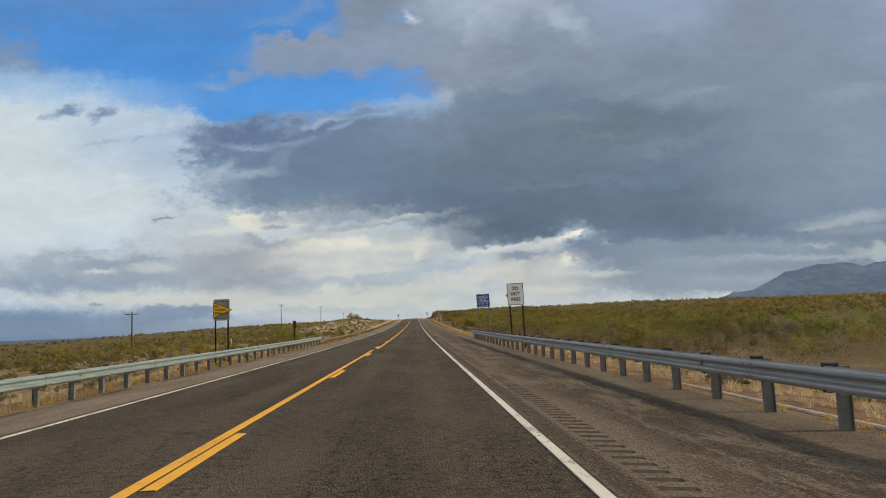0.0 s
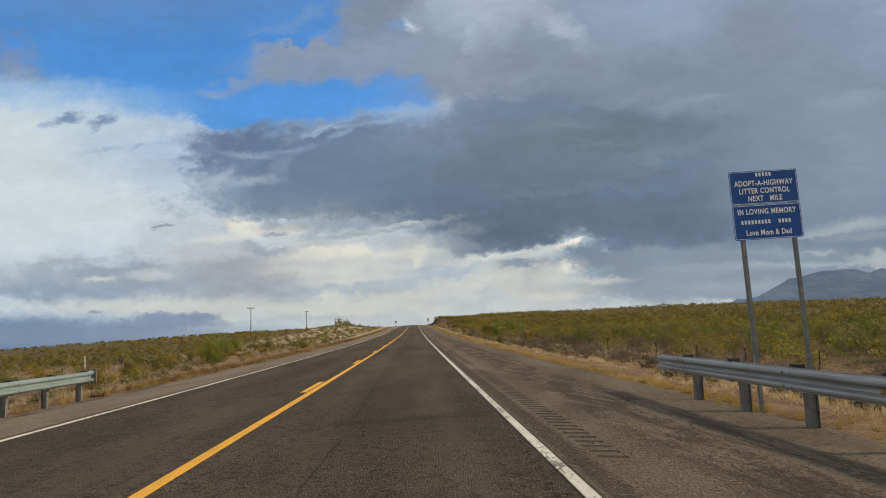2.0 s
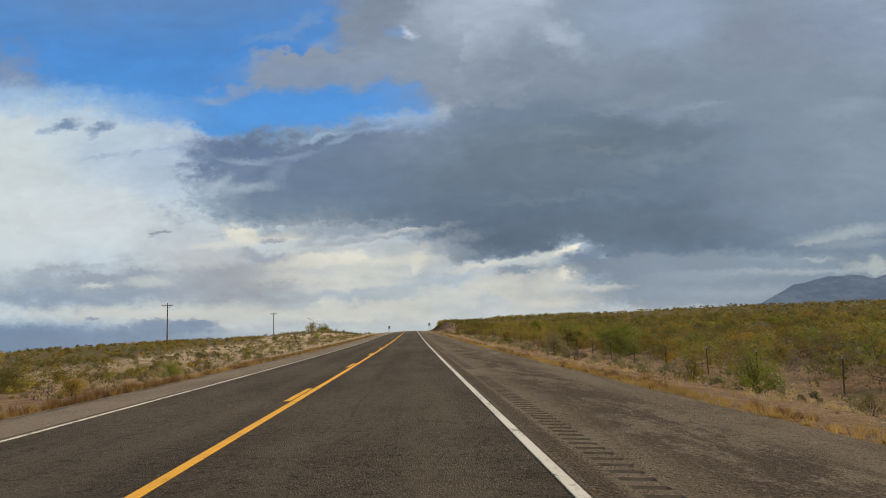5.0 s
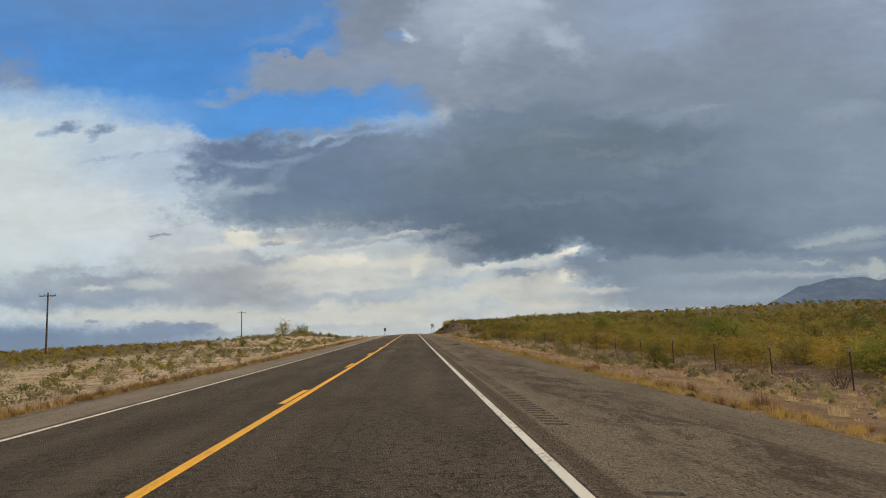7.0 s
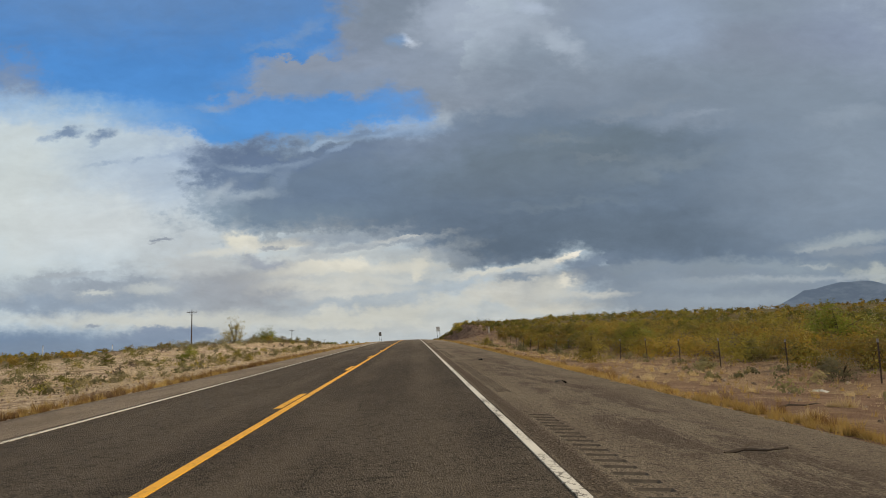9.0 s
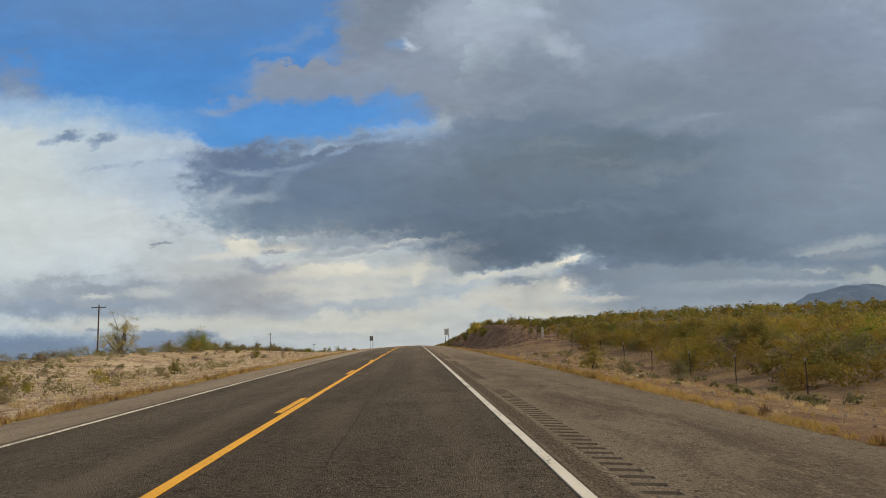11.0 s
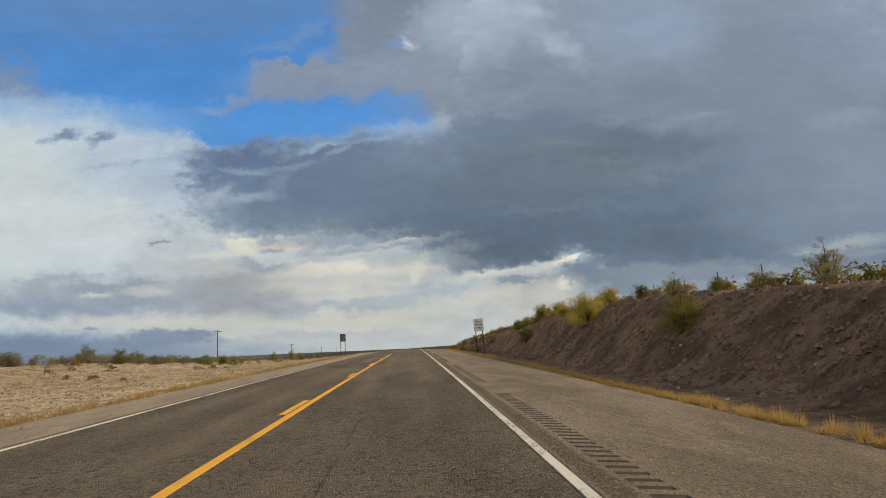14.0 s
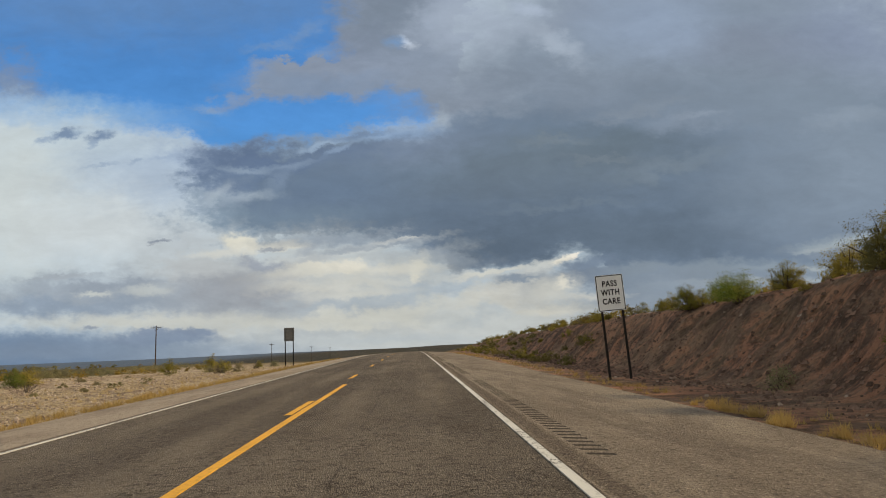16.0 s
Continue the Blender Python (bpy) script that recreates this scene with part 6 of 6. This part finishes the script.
def stuff_shrubs(name, label, material, spots, clumps, leaves, size, wide, high):
    """A whole stand of far bushes in one mesh, each a lumpy dome of leaf clumps."""
    n, k = len(spots), clumps * leaves
    xs, ys, sc = (np.array([s[i] for s in spots]) for i in range(3))
    a = rng.uniform(0, math.tau, (n, clumps, 1))
    e = rng.uniform(0.05, 1.45, (n, clumps, 1))
    reach = rng.uniform(0.6, 1.1, (n, clumps, 1))
    c = np.concatenate((np.cos(a) * np.cos(e) * wide / 2 * reach, np.sin(a) * np.cos(e) * wide / 2 * reach, (np.sin(e) * reach * 0.92 + 0.08) * high), 2)
    p = c[:, :, None, :] + np.clip(rng.normal(0, 0.085 * wide, (n, clumps, leaves, 3)), -0.13 * wide, 0.13 * wide) * np.array([1, 1, 0.7])
    p = p.reshape(n, k, 3) * sc[:, None, None]
    p[:, :, 2] = np.maximum(p[:, :, 2], 0.05)
    outward = (p - np.array([0, 0, 0.3 * high]) * sc[:, None, None]).reshape(-1, 3)
    p += np.stack((xs, ys, ground_z(xs, ys)), 1)[:, None, :]
    v, f = leaf_quads(p.reshape(-1, 3), size, 0.75, outward)
    ob = new(name, mesh_of(name, v, f, material))
    tagged(ob, label, "shrubs", kind="stuff")


def field(n, xa, xb, ya, yb, lo, hi):
    return [(random.uniform(xa, xb), ya + (yb - ya) * random.random(), random.uniform(lo, hi)) for _ in range(n)]


stuff_shrubs("creosote_scrub", "dense yellow-green creosote scrub beyond the fence", LEAF_GREEN, field(250, 13.8, 30, 150, 352, 0.55, 1.0) + field(90, 13.5, 24, 340, 385, 0.5, 0.8) + field(120, 13.5, 30, 352, 500, 0.4, 0.7), 15, 13, 0.057, 2.2, 1.3)
stuff_shrubs("golden_scrub", "golden-brown desert scrub beyond the fence", LEAF_GOLD, field(170, 13.8, 30, 130, 352, 0.5, 0.95) + field(90, 13.2, 30, 352, 500, 0.4, 0.7), 16, 14, 0.054, 2.0, 1.2)
stuff_shrubs("olive_scrub", "dense dark olive desert scrub beyond the fence", LEAF_OLIVE, field(330, 13.5, 34, 30, 190, 0.55, 1.0), 16, 15, 0.052, 2.2, 1.3)
stuff_shrubs("olive_scrub", "dark olive desert scrub over the plain", LEAF_OLIVE, field(700, 30, 110, 40, 330, 0.6, 1.1), 9, 8, 0.12, 2.3, 1.3)
stuff_shrubs("olive_scrub", "olive desert scrub over the falling plain", LEAF_OLIVE, field(440, -80, -20, 40, 235, 0.5, 0.85), 11, 11, 0.074, 2.4, 1.1)
stuff_shrubs("golden_scrub", "closed cover of golden scrub beyond the fence", LEAF_GOLD, field(560, 15.5, 36, 175, 352, 0.6, 1.0) + field(120, 18, 36, 60, 175, 0.5, 0.9) + field(150, 14.5, 30, 352, 480, 0.35, 0.6), 12, 11, 0.064, 2.3, 1.15)
stuff_shrubs("creosote_scrub", "closed cover of yellow-green creosote scrub beyond the fence", LEAF_GREEN, field(420, 15.5, 40, 150, 352, 0.6, 1.0) + field(140, 16, 36, 60, 150, 0.5, 0.9), 12, 11, 0.064, 2.3, 1.2)
stuff_shrubs("golden_scrub", "closed front of golden scrub behind the fence", LEAF_GOLD, field(150, 14.0, 18, 205, 350, 0.6, 0.95), 18, 16, 0.046, 2.3, 1.3)
stuff_shrubs("creosote_scrub", "closed front of yellow-green scrub behind the fence", LEAF_GREEN, field(110, 14.0, 18, 195, 350, 0.6, 0.95), 18, 16, 0.046, 2.3, 1.3)
stuff_shrubs("golden_scrub", "low golden-olive scrub across the far slope", LEAF_GOLD, field(190, -75, -36, 185, 345, 0.5, 0.85), 12, 11, 0.08, 2.2, 1.0)
stuff_shrubs("creosote_scrub", "low yellow-green mounds on the backslope", LEAF_GREEN, field(80, -37, -15, 195, 335, 0.45, 0.85), 14, 14, 0.046, 2.2, 0.85)
stuff_shrubs("bank_scrub", "low olive scrub over the lower end of the cut bank", LEAF_OLIVE, field(90, 7.6, 14, 448, 540, 0.3, 0.7), 16, 12, 0.05, 1.9, 1.0)
stuff_shrubs("bank_scrub", "low yellow-green scrub over the lower end of the cut bank", LEAF_GREEN, field(70, 7.6, 14, 452, 540, 0.3, 0.75), 16, 12, 0.05, 1.9, 1.0)
stuff_shrubs("sage_scrub", "low grey-green brush behind the guardrail", LEAF_GREY, field(110, 7.0, 14, 5, 75, 0.3, 0.8) + field(150, -24, -11.2, 5, 80, 0.3, 0.8), 14, 14, 0.034, 1.2, 0.55)
stuff_shrubs("mesquite_scrub", "green mesquite bushes scattered over the plain", LEAF_BRIGHT, field(90, 17, 46, 45, 180, 0.6, 1.05) + field(40, 20, 60, 180, 340, 0.5, 0.9), 18, 12, 0.075, 2.6, 1.4)
stuff_shrubs("dry_scrub", "dry grey-brown leafless brush beyond the fence", LEAF_DRY, field(130, 8.5, 15, 40, 140, 0.4, 0.8) + field(230, 13.2, 32, 30, 190, 0.6, 1.1) + field(100, 13.2, 30, 190, 352, 0.5, 1.0) + field(120, -45, -18, 60, 420, 0.4, 0.8), 16, 10, 0.048, 1.9, 1.0)
stuff_shrubs("creosote_scrub", "dense yellow-green creosote scrub over the plain", LEAF_GREEN, field(1000, 29, 64, 100, 520, 0.6, 1.05), 10, 9, 0.11, 2.2, 1.4)
stuff_shrubs("golden_scrub", "golden-brown desert scrub over the plain", LEAF_GOLD, field(560, 29, 64, 130, 520, 0.5, 1.0), 10, 9, 0.10, 2.1, 1.2)
stuff_shrubs("golden_scrub", "golden scrub over the falling plain", LEAF_GOLD, field(240, -80, -20, 40, 210, 0.4, 0.8), 14, 12, 0.060, 2.2, 1.05)
stuff_shrubs("creosote_scrub", "yellow-green creosote scrub far over the plain", LEAF_GREEN, field(1300, 60, 190, 60, 700, 0.55, 0.9) + field(500, 180, 600, 100, 1100, 0.7, 1.1), 6, 8, 0.15, 2.3, 1.35)
stuff_shrubs("golden_scrub", "golden-brown desert scrub far over the plain", LEAF_GOLD, field(1200, 60, 190, 60, 700, 0.55, 0.9) + field(400, 180, 600, 100, 1100, 0.7, 1.1) + field(700, -300, -60, 60, 600, 0.4, 0.65), 6, 7, 0.16, 2.2, 1.2)
stuff_shrubs("creosote_scrub", "yellow-green creosote scrub over the plain", LEAF_GREEN, field(260, -60, -19, 40, 200, 0.5, 0.9) + field(120, -60, -38, 200, 330, 0.4, 0.7), 11, 11, 0.072, 2.2, 1.1)
stuff_shrubs("creosote_scrub", "yellow-green creosote scrub far over the plain", LEAF_GREEN, field(900, -190, -55, 60, 560, 0.45, 0.7) + field(350, -600, -150, 80, 1100, 0.8, 1.2), 6, 8, 0.14, 2.3, 1.1)
stuff_shrubs("sage_scrub", "low grey-green brush between the bushes", LEAF_GREY, field(260, 13, 40, 60, 350, 0.5, 1.0) + field(130, 8.0, 13, 90, 230, 0.4, 0.9) + field(90, 8.2, 13, 190, 335, 0.3, 0.8) + field(300, -55, -13, 60, 190, 0.4, 0.9) + field(620, -50, -13, 185, 345, 0.5, 1.1) + field(100, -42, -16, 345, 480, 0.3, 0.7), 9, 9, 0.050, 1.35, 0.55)
stuff_shrubs("sage_scrub", "low grey-green brush along the backslope", LEAF_GREY, field(230, -37, -27, 325, 520, 0.7, 1.5), 16, 18, 0.038, 1.3, 0.75)
stuff_shrubs("golden_scrub", "low golden brush along the backslope", LEAF_GOLD, field(60, -36, -27, 420, 530, 0.4, 0.8), 16, 16, 0.04, 1.6, 0.9)


def grass(name, label, material, spots, blades, height, lean):
    """Tufts of thin tapering blades."""
    xs = np.array([s[0] for s in spots])
    ys = np.array([s[1] for s in spots])
    sc = np.array([s[2] for s in spots])
    gz = ground_z(xs, ys)
    n = len(spots) * blades
    i = np.repeat(np.arange(len(spots)), blades)
    a = rng.uniform(0, math.tau, n)
    r0 = rng.uniform(0, 0.10, n) * sc[i]
    h = height * sc[i] * rng.uniform(0.45, 1.1, n)
    out_ = h * lean * rng.uniform(0.1, 1.0, n)
    bx, by = xs[i] + r0 * np.cos(a * 1.7), ys[i] + r0 * np.sin(a * 1.7)
    wd = 0.0062 * (0.6 + 0.5 * sc[i])
    px, py = -np.sin(a) * wd, np.cos(a) * wd
    z0 = gz[i] - 0.03
    v = np.stack((np.stack((bx - px, by - py, z0), 1), np.stack((bx + px, by + py, z0), 1),
                  np.stack((bx + out_ * np.cos(a), by + out_ * np.sin(a), z0 + h), 1)), 1).reshape(-1, 3)
    f = [(3 * k, 3 * k + 1, 3 * k + 2) for k in range(n)]
    tagged(new(name, mesh_of(name, v, f, material)), label, "grass", kind="stuff")


def verge(n, x, sd, ya, yb, lo=0.6, hi=1.4):
    return [(x + random.gauss(0, sd), random.uniform(ya, yb), random.uniform(lo, hi)) for _ in range(n)]


def clumped(n, x, sd, ya, yb, bare=-0.3):
    return [s for s in verge(n, x, sd, ya, yb) if lumps(s[1], 0, 0.42, 1.0) + 0.5 * lumps(s[1], 3, 5.0, 2.0) > bare]


grass("verge_grass", "golden dry grass tufts along the shoulder", GRASS_GOLD, clumped(2600, 5.72, 0.20, 62, 300, -0.55) + clumped(500, 6.3, 0.3, 418, 520) + verge(160, 6.2, 0.5, -10, 62), 24, 0.16, 1.15)
grass("verge_grass", "russet dry grass tufts along the shoulder", GRASS_RUST, clumped(2600, -9.75, 0.26, 74, 330, 0.0), 30, 0.30, 0.75)
grass("verge_grass", "golden dry grass tufts along the far shoulder", GRASS_GOLD, clumped(1400, -9.7, 0.4, 74, 290) + clumped(2400, -9.5, 0.4, 280, 500) + verge(700, -10.4, 0.4, -10, 75), 24, 0.22, 0.75)
grass("verge_grass", "bright golden dry grass tufts along the shoulder", GRASS_GOLD, clumped(1800, 5.78, 0.17, 296, 420, -0.1), 24, 0.18, 1.1)
grass("straw_grass", "pale dry grass behind the guardrails", GRASS_STRAW, [(random.uniform(6.3, 13), random.uniform(0, 72), random.uniform(0.5, 1.2)) for _ in range(1500)] + [(random.uniform(-20, -10.2), random.uniform(0, 80), random.uniform(0.5, 1.2)) for _ in range(1700)], 22, 0.24, 1.0)
grass("dry_grass", "thin dry grass between the bushes", GRASS_GOLD, [(random.uniform(6.5, 17), random.uniform(30, 348), random.uniform(0.3, 1.0)) for _ in range(2600)] + [(random.uniform(-34, -10.2), random.uniform(30, 480), random.uniform(0.3, 0.9)) for _ in range(2500)], 16, 0.30, 0.9)
grass("straw_grass", "pale straw-coloured grass over the bare slope", GRASS_STRAW, [(-10.2 - 22 * random.random() ** 1.4, random.uniform(60, 490), random.uniform(0.5, 1.1)) for _ in range(5000)] + [(-9.9 - 12 * random.random() ** 1.3, random.uniform(270, 490), random.uniform(0.5, 1.0)) for _ in range(8000)] + [(random.uniform(6.3, 15), random.uniform(60, 345), random.uniform(0.5, 1.0)) for _ in range(2500)], 9, 0.17, 1.3)


def tufts(name, label, material, x, spread, ya, yb, gap, height, wide):
    """Rounded bunch grasses that stand apart along the edge of the paving."""
    n = int((yb - ya) / gap)
    blades = 130
    ys = np.sort(rng.uniform(ya, yb, n))
    xs = x + np.clip(rng.normal(0, spread, n), -1.8 * spread, 1.8 * spread)
    sc = rng.uniform(0.4, 1.05, n) * (0.62 + 0.38 * (lumps(ys, 0, 6.0, 3.0) > -0.2))
    i = np.repeat(np.arange(n), blades)
    a = rng.uniform(0, math.tau, n * blades)
    out_ = np.sqrt(rng.uniform(0, 1, n * blades))
    h = height * sc[i] * (1.05 - 0.5 * out_ ** 2) * rng.uniform(0.35, 1.1, n * blades)
    reach = wide * sc[i] * out_
    bx, by = xs[i] + 0.7 * reach * np.cos(a), ys[i] + 0.7 * reach * np.sin(a)
    tx, ty = xs[i] + reach * np.cos(a) + rng.normal(0, 0.035, n * blades), ys[i] + reach * np.sin(a) + rng.normal(0, 0.035, n * blades)
    turn = rng.uniform(0, math.tau, n * blades)
    wx, wy = 0.0055 * np.cos(turn), 0.0055 * np.sin(turn)
    z0 = ground_z(xs, ys)[i] - 0.02
    v = np.stack((np.stack((bx - wx, by - wy, z0), 1), np.stack((bx + wx, by + wy, z0), 1), np.stack((tx, ty, z0 + h), 1)), 1).reshape(-1, 3)
    tagged(new(name, mesh_of(name, v, [(3 * k, 3 * k + 1, 3 * k + 2) for k in range(n * blades)], material)), label, "grass", kind="stuff")


tufts("bunch_grass", "rounded golden bunch grasses along the shoulder", GRASS_GOLD, 5.80, 0.17, 64, 300, 0.30, 0.26, 0.17)
tufts("bunch_grass", "rounded russet bunch grasses along the shoulder", GRASS_RUST, 5.95, 0.22, 120, 345, 0.9, 0.36, 0.19)
tufts("bunch_grass", "rounded golden bunch grasses below the cut bank", GRASS_GOLD, 5.80, 0.15, 300, 425, 0.30, 0.34, 0.19)
tufts("bunch_grass", "rounded russet bunch grasses along the far shoulder", GRASS_RUST, -9.80, 0.25, 76, 300, 0.34, 0.42, 0.24)
tufts("bunch_grass", "rounded golden bunch grasses along the far shoulder", GRASS_GOLD, -9.95, 0.35, 76, 480, 0.40, 0.30, 0.22)
tufts("bunch_grass", "pale low bunch grasses over the gravelly slope", GRASS_STRAW, -13.2, 2.2, 300, 490, 0.26, 0.20, 0.20)
tufts("bunch_grass", "pale bunch grasses between verge and fence", GRASS_STRAW, 9.0, 1.6, 64, 335, 0.8, 0.32, 0.26)


def pebbles(name, label, spots, size, material):
    vs, fs, off = [], [], 0
    for x, y in spots:
        s = size * random.uniform(0.4, 1.5)
        z = float(ground_z(x, y))
        ring_ = []
        k = 5
        ph = random.uniform(0, 6)
        pts = [(x + s * math.cos(ph + j * math.tau / k) * random.uniform(0.7, 1.2), y + s * math.sin(ph + j * math.tau / k) * random.uniform(0.7, 1.2), z - 0.02) for j in range(k)]
        pts += [(x + s * 0.5 * math.cos(ph + 0.4 + j * math.tau / k), y + s * 0.5 * math.sin(ph + 0.4 + j * math.tau / k), z + s * random.uniform(0.4, 0.8)) for j in range(k)]
        vs += pts
        for j in range(k):
            fs.append((off + j, off + (j + 1) % k, off + k + (j + 1) % k, off + k + j))
        fs.append(tuple(off + k + j for j in range(k)))
        off += 2 * k
    tagged(new(name, mesh_of(name, vs, fs, material)), label, "stones", kind="stuff")


pebbles("loose_stones", "loose pale stones on the bare ground", [(random.uniform(6.5, 14), random.uniform(60, 460)) for _ in range(1500)] + [(random.uniform(-28, -10), random.uniform(220, 480)) for _ in range(4500)], 0.06, STONE)
pebbles("loose_stones", "pale stones and gravel on the bare slope", [(-10 - 14 * random.random() ** 1.2, random.uniform(300, 485)) for _ in range(8000)], 0.058, STONE_PALE)
pebbles("gravel", "loose grey gravel where the cut begins", [(random.triangular(6.3, 11.5, 7.5), random.gauss(334, 10)) for _ in range(5000)], 0.035, STONE)
pebbles("clay_clods", "loose clay clods and rubble on the cut bank", [(random.triangular(6.6, 13.0, 8.5), random.uniform(352, 482)) for _ in range(8000)], 0.042, CLOD)
pebbles("clay_clods", "fist-sized clay lumps and stones on the cut bank", [(random.triangular(6.8, 13.2, 9.5), random.uniform(350, 482)) for _ in range(4500)], 0.085, CLOD)
for k, _ in KINDS:
    for o in (k, *k.children_recursive):
        bpy.data.objects.remove(o)
